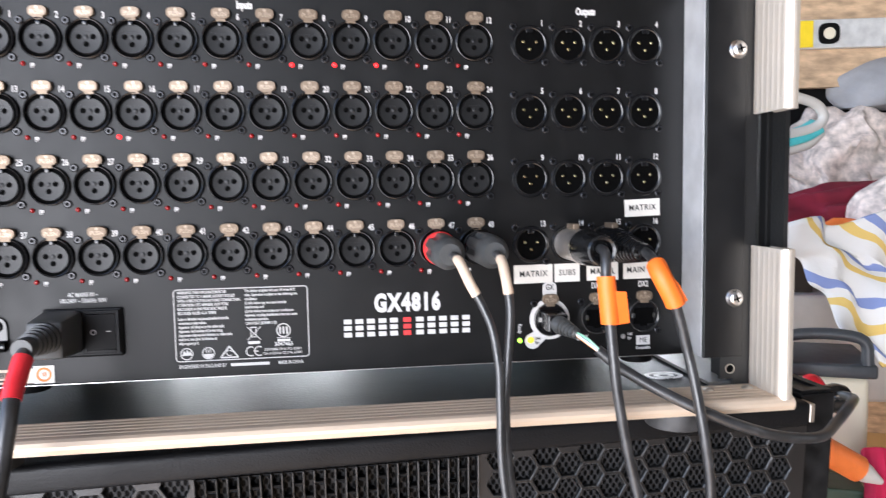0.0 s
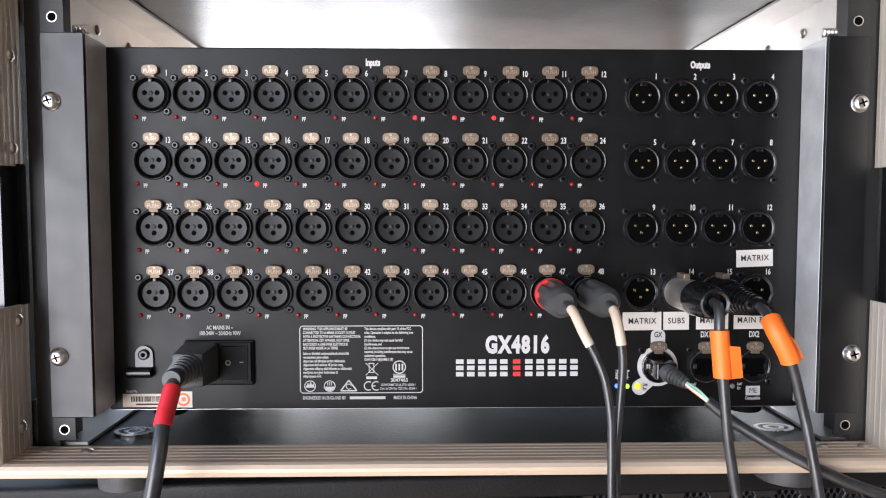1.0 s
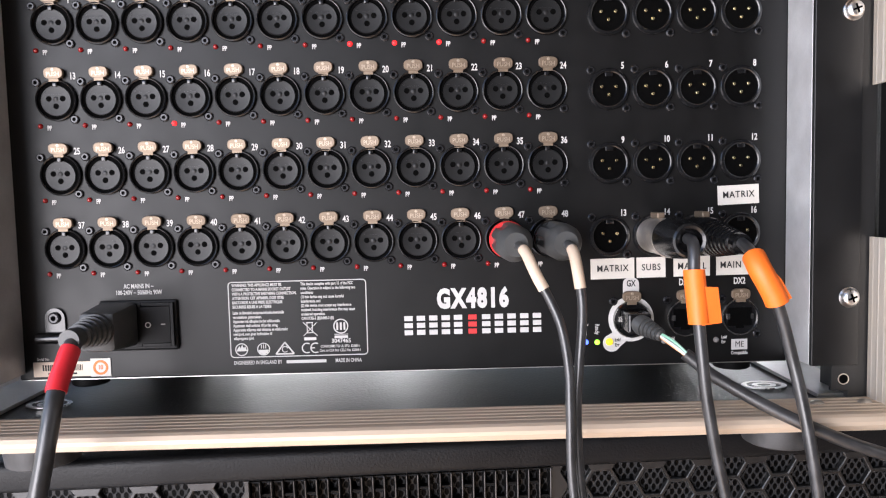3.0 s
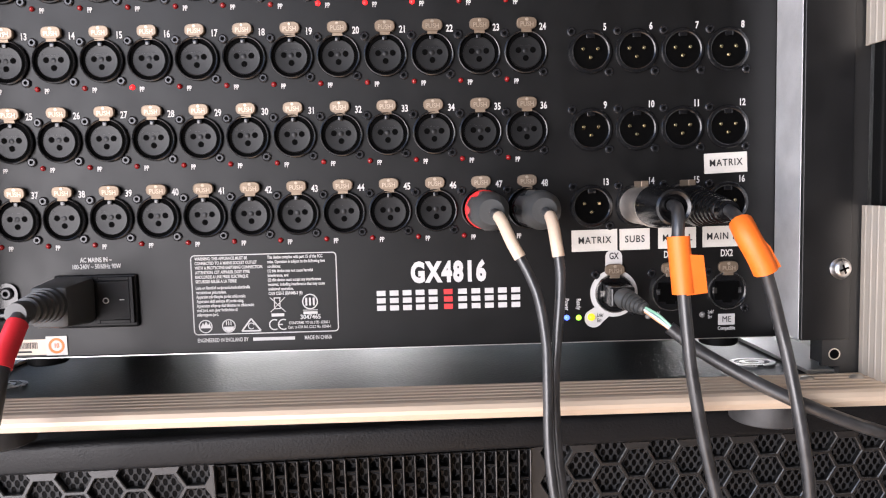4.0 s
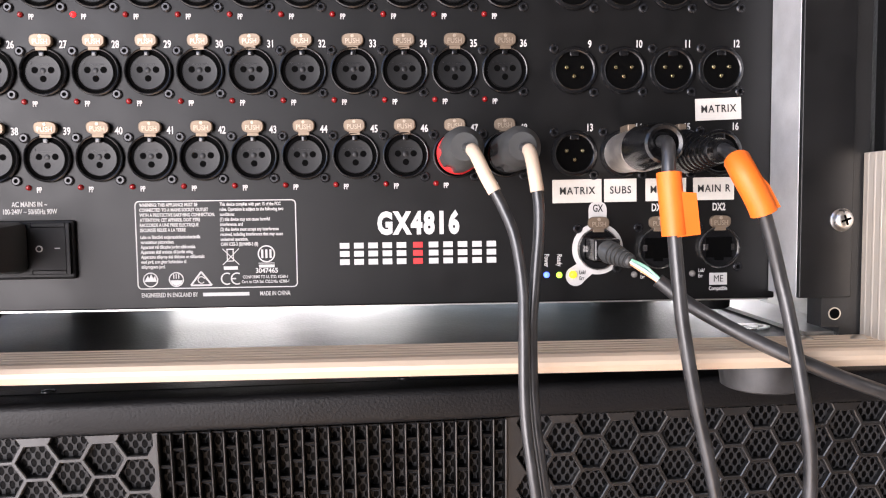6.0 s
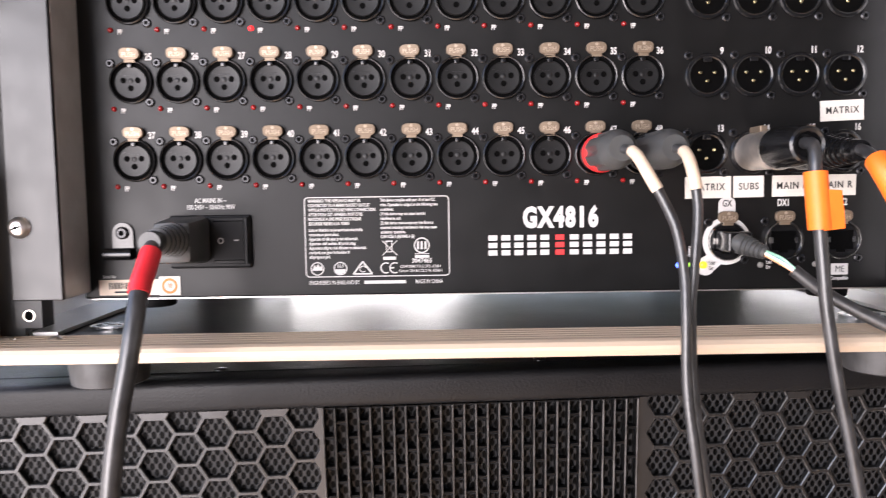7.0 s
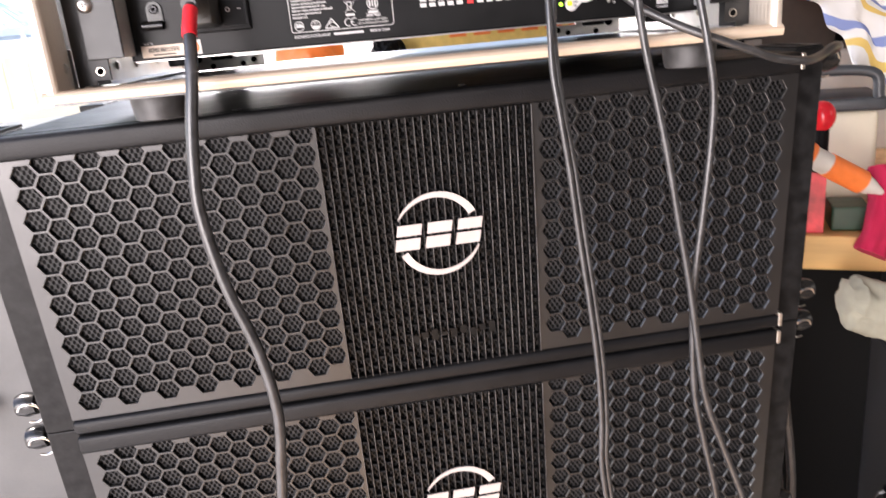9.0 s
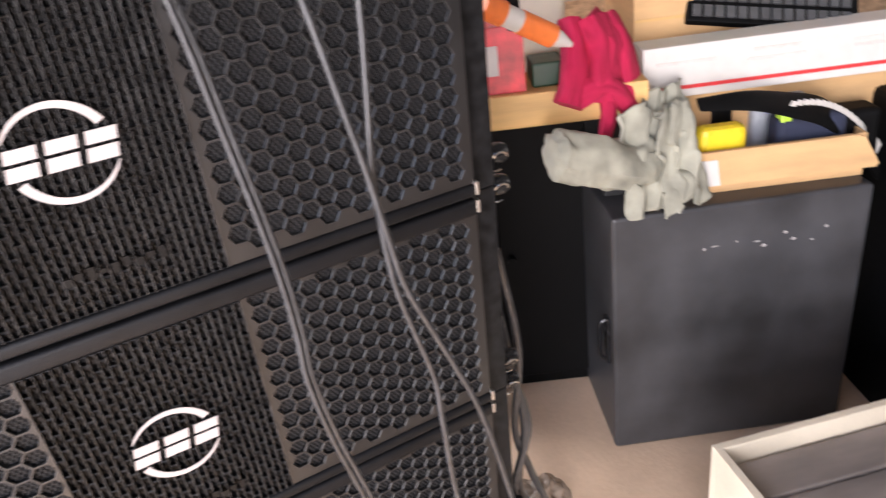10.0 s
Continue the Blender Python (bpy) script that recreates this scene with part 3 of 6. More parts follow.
for cx in (-0.0925, -0.0802):
    ring(bm, cx, 0.0144, 0.0031, 0.0036, -0.0003, 0.0)
outline(bm, [(-0.0954, 0.0135), (-0.0938, 0.0165), (-0.0931, 0.0150), (-0.0922, 0.0172), (-0.0912, 0.0150), (-0.0904, 0.0163), (-0.0896, 0.0135)], -0.0003, 0.0)
outline(bm, [(-0.0831, 0.0140), (-0.0773, 0.0140), (-0.0780, 0.0122), (-0.0802, 0.0113), (-0.0824, 0.0122)], -0.0003, 0.0)
for dx in (-0.0012, 0.0, 0.0012):
    box(bm, -0.0802 + dx - 0.0002, -0.0802 + dx + 0.0002, -0.0003, 0.0, 0.0148, 0.0170)
for a, b in (((-0.0733, 0.0114), (-0.0632, 0.0114)), ((-0.0632, 0.0114), (-0.0682, 0.0180)), ((-0.0682, 0.0180), (-0.0733, 0.0114))):
    d = Vector((b[0] - a[0], b[1] - a[1])).normalized()
    n_ = Vector((-d.y, d.x)) * 0.0004
    outline(bm, [(a[0] - n_.x, a[1] - n_.y), (b[0] - n_.x, b[1] - n_.y), (b[0] + n_.x, b[1] + n_.y), (a[0] + n_.x, a[1] + n_.y)], -0.0003, 0.0)
ring(bm, -0.0682, 0.0140, 0.0014, 0.0018, -0.0003, 0.0, 20, 320)
box(bm, -0.0572, -0.0505, -0.0003, 0.0, 0.0188, 0.0204)
for a, b in (((-0.0578, 0.0290), (-0.0500, 0.0212)), ((-0.0500, 0.0290), (-0.0578, 0.0212))):
    outline(bm, [(a[0], a[1]), (a[0] + 0.0005, a[1]), (b[0] + 0.0005, b[1]), (b[0], b[1])], -0.0003, 0.0)
for q in ((-0.0558, -0.0521, 0.0285, 0.0290), (-0.0556, -0.0552, 0.0232, 0.0285), (-0.0527, -0.0523, 0.0232, 0.0285), (-0.0556, -0.0523, 0.0228, 0.0232)):
    box(bm, q[0], q[1], -0.0003, 0.0, q[2], q[3])
ring(bm, -0.0558, 0.0144, 0.0024, 0.0030, -0.0003, 0.0, 60, 300)
ring(bm, -0.0510, 0.0144, 0.0024, 0.0030, -0.0003, 0.0, 60, 300)
box(bm, -0.0536, -0.0515, -0.0003, 0.0, 0.0141, 0.0147)
ring(bm, -0.0365, 0.0263, 0.0036, 0.0042, -0.0003, 0.0)
for dx in (-0.0020, 0.0, 0.0020):
    box(bm, -0.0365 + dx - 0.0005, -0.0365 + dx + 0.0005, -0.0003, 0.0, 0.0242, 0.0284)
box(bm, -0.0404, -0.0326, -0.0003, 0.0, 0.0216, 0.0219)
box(bm, -0.0402, -0.0327, -0.0003, 0.0, 0.0196, 0.0210)
part("certification_mark", bm, M_PRINT, panel)
lettering("3047465", -0.0365, 0.0180, 0.0033, panel, wide=0.95, bold=0.02)
lettering("CONFORMS TO UL STD. 62368-1", -0.0372, 0.0150, 0.0021, panel, wide=0.72)
lettering("Cert. to CSA Std. C22.2 No. 62368-1", -0.0372, 0.0127, 0.0021, panel, wide=0.72)
lettering("ENGINEERED IN ENGLAND BY", -0.0970, 0.0068, 0.0030, panel, wide=0.66, align=-1)
bm = bmesh.new()
box(bm, -0.0676, -0.0453, -0.0003, 0.0, 0.0060, 0.0077)
part("maker_mark", bm, M_PRINT, panel)
lettering("MADE IN CHINA", -0.0400, 0.0068, 0.0030, panel, wide=0.66, align=-1)
lettering("AC MAINS IN ~", -0.1482, 0.0516, 0.0035, panel, wide=0.70, bold=0.015)
lettering("100-240V ~ 50/60Hz 90W", -0.1482, 0.0481, 0.0035, panel, wide=0.68, bold=0.015)
lettering("Serial No", -0.2070, 0.0117, 0.0024, panel, wide=0.75, align=-1)

# mains inlet and rocker switch
inlet_bm = bmesh.new()
box(inlet_bm, -0.1700, -0.1268, -0.0026, 0.0, 0.0158, 0.0440, 0.0012)
inlet = part("mains_inlet", inlet_bm, M_INLET, stage_box, "black mains inlet with rocker switch")
bm = bmesh.new()
for q in ((-0.1480, -0.1460, 0.0182, 0.0428), (-0.1302, -0.1282, 0.0182, 0.0428), (-0.1460, -0.1302, 0.0182, 0.0202), (-0.1460, -0.1302, 0.0408, 0.0428)):
    box(bm, q[0], q[1], -0.0044, -0.0026, q[2], q[3], 0.0003)
part("bezel", bm, M_INLET, inlet)
bm = bmesh.new()
outline(bm, [(-0.1458, 0.0204), (-0.1304, 0.0204), (-0.1304, 0.0406), (-0.1458, 0.0406)], -0.0042, -0.0026)
for v in bm.verts:
    if v.co.y < -0.003:
        v.co.y += 0.0016 * (v.co.x + 0.1458) / 0.0154 - 0.0016
part("rocker", bm, M_INLET, inlet)
bm = bmesh.new()
ring(bm, -0.1420, 0.0306, 0.0011, 0.0016, -0.0057, -0.0035, seg=20)
box(bm, -0.1362, -0.1328, -0.0047, -0.0030, 0.0305, 0.0310)
part("switch_mark", bm, M_PRINT, inlet)

# cable clamp
bm = bmesh.new()
pts = [(-0.1950 + 0.0055 * math.cos(a), 0.0352 + 0.0055 * math.sin(a)) for a in np.linspace(0, math.pi, 9)] + [(-0.2005, 0.0260), (-0.1895, 0.0260)]
outline(bm, pts, -0.0016, -0.0001)
tube(bm, [(-0.2045, -0.0025, 0.0240), (-0.1972, -0.0025, 0.0240), (-0.1900, -0.0025, 0.0240)], 0.0032, 14, 3)
clamp = part("cable_clamp", bm, M_SOCKET, stage_box, "black plastic cable clamp", smooth=True)
put("screw", ME_SCREW, place((-0.1950, -0.0017, 0.0352)) - world_base(clamp), clamp).scale = (1.4, 1.2, 1.4)

# stickers
bm = bmesh.new()
box(bm, -0.2092, -0.1770, -0.0004, 0.0, 0.0018, 0.0101)
sticker = part("serial_sticker", bm, M_STICKER, stage_box, "cream serial sticker with a barcode")
bm = bmesh.new()
x = -0.2040
random.seed(5)
while x < -0.182:
    w = random.choice((0.0003, 0.0005, 0.0008))
    box(bm, x, x + w, -0.0006, -0.0004, 0.0052, 0.0086)
    x += w + random.choice((0.0004, 0.0006))
box(bm, -0.2010, -0.1850, -0.0006, -0.0004, 0.0030, 0.0040)
part("barcode", bm, M_PRINTBLK, sticker)
bm = bmesh.new()
box(bm, -0.1772, -0.1660, -0.0006, 0.0, 0.0014, 0.0116)
qc = part("check_sticker", bm, M_PAPER, stage_box, "white sticker with an orange ring and number")
bm = bmesh.new()
ring(bm, -0.1716, 0.0065, 0.0029, 0.0042, -0.0008, -0.0006)
part("printed_ring", bm, M_ORANGE, qc)
lettering("10", -0.1716, 0.0065, 0.0036, qc, M_ORANGE, y=-0.0008, bold=0.02)

# white lettered tape
for s, x0, x1, z0, z1, turn, size in (("MATRIX", 0.1755, 0.1985, 0.0893, 0.1000, 2.0, 0.0056), ("MATRIX", 0.1042, 0.1287, 0.0492, 0.0607, 0.6, 0.0056), ("SUBS", 0.1300, 0.1462, 0.0494, 0.0608, 0.5, 0.0056),
                                ("MAIN L", 0.1508, 0.1712, 0.0496, 0.0608, 0.3, 0.0056), ("MAIN R", 0.1748, 0.1955, 0.0498, 0.0610, 0.3, 0.0056)):
    bm = bmesh.new()
    box(bm, x0, x1, -0.0005, -0.0001, z0, z1)
    bmesh.ops.rotate(bm, verts=bm.verts, cent=((x0 + x1) / 2, 0, (z0 + z1) / 2), matrix=Matrix.Rotation(radians(-turn), 3, "Y"))
    lab = part("paper_label", bm, M_PAPER, stage_box, "white label tape with black capitals")
    lettering(s, (x0 + x1) / 2, (z0 + z1) / 2, size * 0.92, lab, M_PRINTBLK, y=-0.0007, wide=0.86, bold=0.012, turn=turn, space=1.16)

# network sockets
for name, cx in (("GX", 0.1268), ("DX1", 0.1572), ("DX2", 0.1880)):
    cz = 0.0262
    bm = bmesh.new()
    lathe(bm, [(0, 0.0105), (0.0012, 0.0107), (0.0019, 0.0103), (0.0019, 0.0097), (0.0005, 0.0094)], (cx, -0.0006, cz), (0, -1, 0), 30, ends=False)
    rj = part("network_socket", bm, M_CHROME, stage_box, "round network socket with a bright rim", smooth=True)
    bm = bmesh.new()
    lathe(bm, [(0, 0.0096), (0.0008, 0.0096)], (cx, -0.0002, cz), (0, -1, 0), 26, mi=0)
    box(bm, cx - 0.0066, cx + 0.0066, -0.00125, -0.0010, cz - 0.0052, cz + 0.0050, mi=1)
    for sx in (-1, 1):
        outline(bm, [(cx + sx * 0.0058, cz - 0.0014), (cx + sx * 0.0075, cz - 0.0014), (cx + sx * 0.0075, cz + 0.0016), (cx + sx * 0.0058, cz + 0.0016)], -0.0018, -0.0012, mi=2)
    box(bm, cx - 0.0024, cx + 0.0024, -0.00128, -0.0010, cz - 0.0066, cz - 0.0052, mi=1)
    part("insert", bm, M_SOCKET, rj, mats=(M_HOLE, M_CHROME))
    t = put("push_tab", ME_TAB, place((cx, -0.001, cz - 0.0016)) - world_base(rj), rj, "nickel latch stamped push")
    put("screw", ME_SCREW, place((cx - 0.0100, 0, cz + 0.0102)) - world_base(rj), rj)
    put("screw", ME_SCREW, place((cx + 0.0098, 0, cz - 0.0100)) - world_base(rj), rj)
    if name != "GX":
        lettering(name, cx, 0.0462, 0.0052, panel, wide=0.66, bold=0.025)
bm = bmesh.new()
lathe(bm, [(0, 0.0128), (0.0004, 0.0128)], (0.1268, 0.0, 0.0262), (0, -1, 0), 40)
pts = [(0.1268 + 0.0045 * math.cos(a), 0.0462 + 0.0037 * math.sin(a)) for a in np.linspace(0, math.pi, 9)] + [(0.1223, 0.0362), (0.1313, 0.0362)]
outline(bm, pts, -0.00038, 0.0)
pts = [(0.1158 + 0.0050 * math.cos(a), 0.0128 + 0.0050 * math.sin(a)) for a in np.linspace(radians(135), radians(330), 12)] + [(0.1255, 0.0150), (0.1175, 0.0195)]
outline(bm, pts, -0.00036, 0.0)
part("printed_surround", bm, M_PRINT, panel)
lettering("GX", 0.1268, 0.0462, 0.0050, panel, M_PRINTBLK, y=-0.0005, wide=0.7, bold=0.02)
lettering("Lnk/", 0.1192, 0.0145, 0.0028, panel, M_PRINTBLK, y=-0.0005, wide=0.7, bold=0.015)
lettering("Err", 0.1188, 0.0116, 0.0028, panel, M_PRINTBLK, y=-0.0005, wide=0.7, bold=0.015)
for x, s in ((0.1500, "Lnk/"), (0.1795, "Lnk/")):
    lettering(s, x, 0.0145, 0.0026, panel, wide=0.7, bold=0.015)
    lettering("Err", x - 0.0004, 0.0118, 0.0026, panel, wide=0.7, bold=0.015)
    led(x - 0.0046, 0.0131, M_LEDGREY, size=1.2)
led(0.1144, 0.0135, M_LEDAMBER, "lit amber indicator", 1.5)
led(0.1012, 0.0136, M_LEDBLUE, "lit blue indicator", 1.1)
led(0.1076, 0.0134, M_LEDGREEN, "lit green indicator", 1.1)
lettering("Power", 0.1012, 0.0208, 0.0034, panel, wide=0.72, bold=0.015, turn=-90)
lettering("Ready", 0.1076, 0.0208, 0.0034, panel, wide=0.72, bold=0.015, turn=-90)
bm = bmesh.new()
box(bm, 0.1836, 0.1926, -0.0003, 0.0, 0.0072, 0.0132)
part("printed_surround", bm, M_PRINT, panel)
lettering("ME", 0.1881, 0.0102, 0.0048, panel, M_PRINTBLK, y=-0.0005, wide=0.85, bold=-0.004)
lettering("Compatible", 0.1881, 0.0053, 0.0027, panel, wide=0.75, bold=0.02)


# ---- the rack case round it: open front and back, aluminium edges ----
CASE_X, CASE_T, CASE_BACK = 0.2545, 0.0075, 0.330
FLOOR_Z, CEIL_Z = -0.0165, 0.270
rack_case = thing("rack_case", (0, 0.13, -0.042), "black plywood rack case with aluminium edges, open front and back", "flight case")
for nm, q in (("bottom_board", (-CASE_X - CASE_T, CASE_X + 0.0026, -0.045, CASE_BACK, FLOOR_Z - 0.008, FLOOR_Z)), ("top_board", (-CASE_X - CASE_T, CASE_X + 0.0026, -0.045, CASE_BACK, CEIL_Z, CEIL_Z + 0.008)),
              ("side_board", (-CASE_X - CASE_T, -CASE_X, -0.045, CASE_BACK, FLOOR_Z, CEIL_Z)), ("side_board", (CASE_X - 0.0002, CASE_X + 0.0026, -0.045, CASE_BACK, FLOOR_Z, CEIL_Z))):
    bm = bmesh.new()
    box(bm, *q)
    part(nm, bm, M_LINER, rack_case)


def edging(length, depth=0.0340, thick=0.0100, rib=0.0004):
    """A ribbed edge extrusion along x, its ribbed flange upwards, its round nose to the front."""
    prof = [(0.0, 0.0), (0.0, 0.0012)]
    ribs = 5
    for k in range(ribs):
        y = -0.002 - k * 0.0052
        prof += [(y, 0.0012), (y - 0.0005, 0.0012 + rib), (y - 0.0014, 0.0012 + rib), (y - 0.0019, 0.0012), (y - 0.0045, 0.0012)]
    prof += [(-depth + 0.0050, 0.0018), (-depth + 0.0030, 0.0016), (-depth + 0.0012, 0.0006), (-depth, -0.0014), (-depth, -thick + 0.003), (-depth + 0.0015, -thick), (-0.010, -thick), (-0.010, -thick + 0.0012), (-depth + 0.004, -thick + 0.0015), (-depth + 0.004, -0.0005)]
    bm = bmesh.new()
    a = [bm.verts.new((-length / 2, y, z)) for y, z in prof]
    b = [bm.verts.new((length / 2, y, z)) for y, z in prof]
    for k in range(len(prof)):
        bm.faces.new((a[k], b[k], b[(k + 1) % len(prof)], a[(k + 1) % len(prof)]))
    bm.faces.new(a)
    bm.faces.new(b[::-1])
    bmesh.ops.recalc_face_normals(bm, faces=bm.faces)
    return bm


def rivet_bm(p, axis):
    bm = bmesh.new()
    lathe(bm, [(-0.001, 0.0036), (0.0003, 0.0036), (0.0013, 0.0027), (0.0018, 0.0012)], p, axis, 14)
    return bm


LIP_Y = -0.024
MID = (FLOOR_Z + CEIL_Z) / 2
for where in ("bottom", "top", "left", "right"):
    pieces = [(2 * CASE_X + 2 * CASE_T - 0.004, -0.0040 if where == "bottom" else 0.0040)] if where in ("bottom", "top") else [(0.0870, FLOOR_Z + 0.0440 - MID), (0.1190, CEIL_Z - 0.0605 - MID)]
    if where == "bottom":
        m = Matrix.Translation((0, LIP_Y, FLOOR_Z + 0.0004))
    elif where == "top":
        m = Matrix.Translation((0, LIP_Y, CEIL_Z - 0.0004)) @ Matrix.Rotation(math.pi, 4, "Y")
    else:
        s = -1 if where == "left" else 1
        m = Matrix.Translation((s * (CASE_X - 0.0004) - (0.0060 if s > 0 else 0.0), LIP_Y, MID)) @ Matrix.Rotation(s * -math.pi / 2, 4, "Y")
    # the uprights come in two lengths, parted where the catch is let in
    for length, shift in pieces:
        bm = edging(length, thick=0.0062, rib=0.0004 if where in ("bottom", "top") else 0.00018)
        bmesh.ops.translate(bm, verts=bm.verts, vec=(shift * (-1 if where == "left" else 1), 0, 0))
        bmesh.ops.transform(bm, matrix=m, verts=bm.verts)
        e = part("edge_extrusion", bm, M_ALU if where in ("bottom", "top") else M_ALUV, rack_case, "ribbed aluminium edge extrusion")
    spots = {"bottom": [(x, LIP_Y - 0.010, FLOOR_Z + 0.0015) for x in (-0.2400, -0.2165, 0.2150, 0.2400)], "top": [(x, LIP_Y - 0.010, CEIL_Z - 0.0015) for x in (-0.235, 0.235)],
             "left": [(-CASE_X + 0.0015, LIP_Y - 0.010, z) for z in (0.0, 0.062, 0.160, 0.212, 0.255)], "right": [(CASE_X - 0.0050, LIP_Y - 0.010, z) for z in (0.0, 0.062, 0.160, 0.212, 0.255)]}[where]
    for p in spots:
        part("rivet", rivet_bm(p, {"bottom": (0, 0, 1), "top": (0, 0, -1), "left": (1, 0, 0), "right": (-1, 0, 0)}[where]), M_RIVET, e, smooth=True)

for s in (-1, 1):
    bm = bmesh.new()
    x0, x1 = sorted((s * 0.2262, s * 0.2392))
    box(bm, x0, x1, -0.0268, -0.0242, -0.0105, CEIL_Z - 0.001)
    rail = part("rack_rail", bm, M_RAIL, rack_case, "black steel rack rail")
    for w0, w1, ya, yb in ((0.2366, 0.2392, -0.0242, 0.004), (0.2392, 0.2505, -0.0225, -0.0195)):
        bm = bmesh.new()
        w0, w1 = sorted((s * w0, s * w1))
        box(bm, w0, w1, ya, yb, FLOOR_Z + 0.001, CEIL_Z - 0.001)
        part("rail_web", bm, M_RAIL, rail)
    for z in (-0.0042, 0.2350, 0.2508, 0.2635):
        bm = bmesh.new()
        ring(bm, s * 0.2325, z, 0.0025, 0.0030, -0.0272, -0.0266, seg=18)
        lathe(bm, [(0, 0.0026), (0.0003, 0.0026)], (s * 0.2325, -0.0267, z), (0, -1, 0), 14, mi=1)
        part("threaded_hole", bm, M_RIVET, rail, mats=(M_HOLE,))
    # stub of a second screw on the ear's top edge
    bm = bmesh.new()
    lathe(bm, [(k * 0.0011, 0.0028 if k % 2 else 0.0023) for k in range(9)], (s * 0.2225, -0.022, 0.2292), (-s, 0, 0), 12)
    part("bolt", bm, M_STEEL, rail, smooth=False)
    # slotted support strips along floor and ceiling
    for z0, z1, nm in ((FLOOR_Z + 0.0006, FLOOR_Z + 0.0026, "floor"), (CEIL_Z - 0.0026, CEIL_Z - 0.0006, "ceil")):
        bm = bmesh.new()
        x0, x1 = sorted((s * 0.2225, s * 0.2540))
        box(bm, x0, x1, -0.020, 0.300, z0, z1)
        up0, up1 = (z0, z0 + 0.028) if nm == "floor" else (z1 - 0.036, z1)
        u0, u1 = sorted((s * 0.2520, s * 0.2541))
        box(bm, u0, u1, -0.020, 0.300, up0, up1)
        strip = part("support_angle", bm, M_ALUPLAIN, rack_case, "plain aluminium angle strip")
        for y in (0.02, 0.075, 0.13, 0.20):
            part("bolt", rivet_bm((s * 0.2520, y, (up0 + up1) / 2), (-s, 0, 0)), M_RIVET, strip, smooth=True)
    # stepped bracket behind the rail foot
    bm = bmesh.new()
    sgn = s
    pts = [(sgn * 0.2245, FLOOR_Z + 0.001), (sgn * 0.2245, 0.0045), (sgn * 0.1800, 0.0045), (sgn * 0.1775, 0.0020), (sgn * 0.1775, -0.0045), (sgn * 0.1480, -0.0045), (sgn * 0.1480, FLOOR_Z + 0.001)]
    outline(bm, pts, 0.2040, 0.2062)
    for x, z, r in ((0.2130, -0.004, 0.0042), (0.187, -0.004, 0.0028), (0.158, -0.009, 0.0030), (0.169, -0.0120, 0.0026), (0.199, -0.0125, 0.0028)):
        lathe(bm, [(0, r), (0.0004, r)], (sgn * x, 0.2038, z), (0, -1, 0), 12, mi=1)
    part("rear_bracket", bm, M_ALUPLAIN, rack_case, "punched bright metal bracket", mats=(M_HOLE,))

# oval finger plates in the floor
for x in (-0.205, 0.205):
    bm = bmesh.new()
    ring(bm, 0, 0, 0.0065, 0.0085, -0.0006, 0.0, sx=1.5)
    ring(bm, 0, 0, 0.0025, 0.0045, -0.0006, 0.0, sx=1.5)
    bmesh.ops.transform(bm, matrix=Matrix.Translation((x, 0.006, FLOOR_Z + 0.0008)) @ Matrix.Rotation(radians(-90), 4, "X"), verts=bm.verts)
    part("recess_plate", bm, M_STEEL, rack_case, "small oval bright plate")

for x in (-0.200, 0.205):
    for y in (-0.012, 0.29):
        bm = bmesh.new()
        lathe(bm, [(0, 0.0200), (0.003, 0.0205), (0.0165, 0.0188), (0.0175, 0.017)], (x, y, FLOOR_Z - 0.008), (0, 0, -1), 28)
        part("rubber_foot", bm, M_FOOT, rack_case, "dusty round rubber foot", smooth=True)

# black catch blocks let into the side edges
for s in (-1, 1):
    bm = bmesh.new()
    x0, x1 = sorted((s * (CASE_X - 0.0035), s * (CASE_X + 0.0010)))
    box(bm, x0, x1, -0.0320, -0.0240, 0.0705, 0.1515, 0.001)
    part("catch_recess", bm, M_RUBBER, rack_case, "black recessed catch in the edge")


# ---- the loudspeakers under it, four alike, stacked ----
CX, HALF_W, CAB_H, TOP = -0.0080, 0.3215, 0.2575, -0.042
LEAN, STACK_YAW, STACK_ROLL = 0.073, 2.2, -0.4
HEX_ROW = 0.0178
FRONT = 0.000


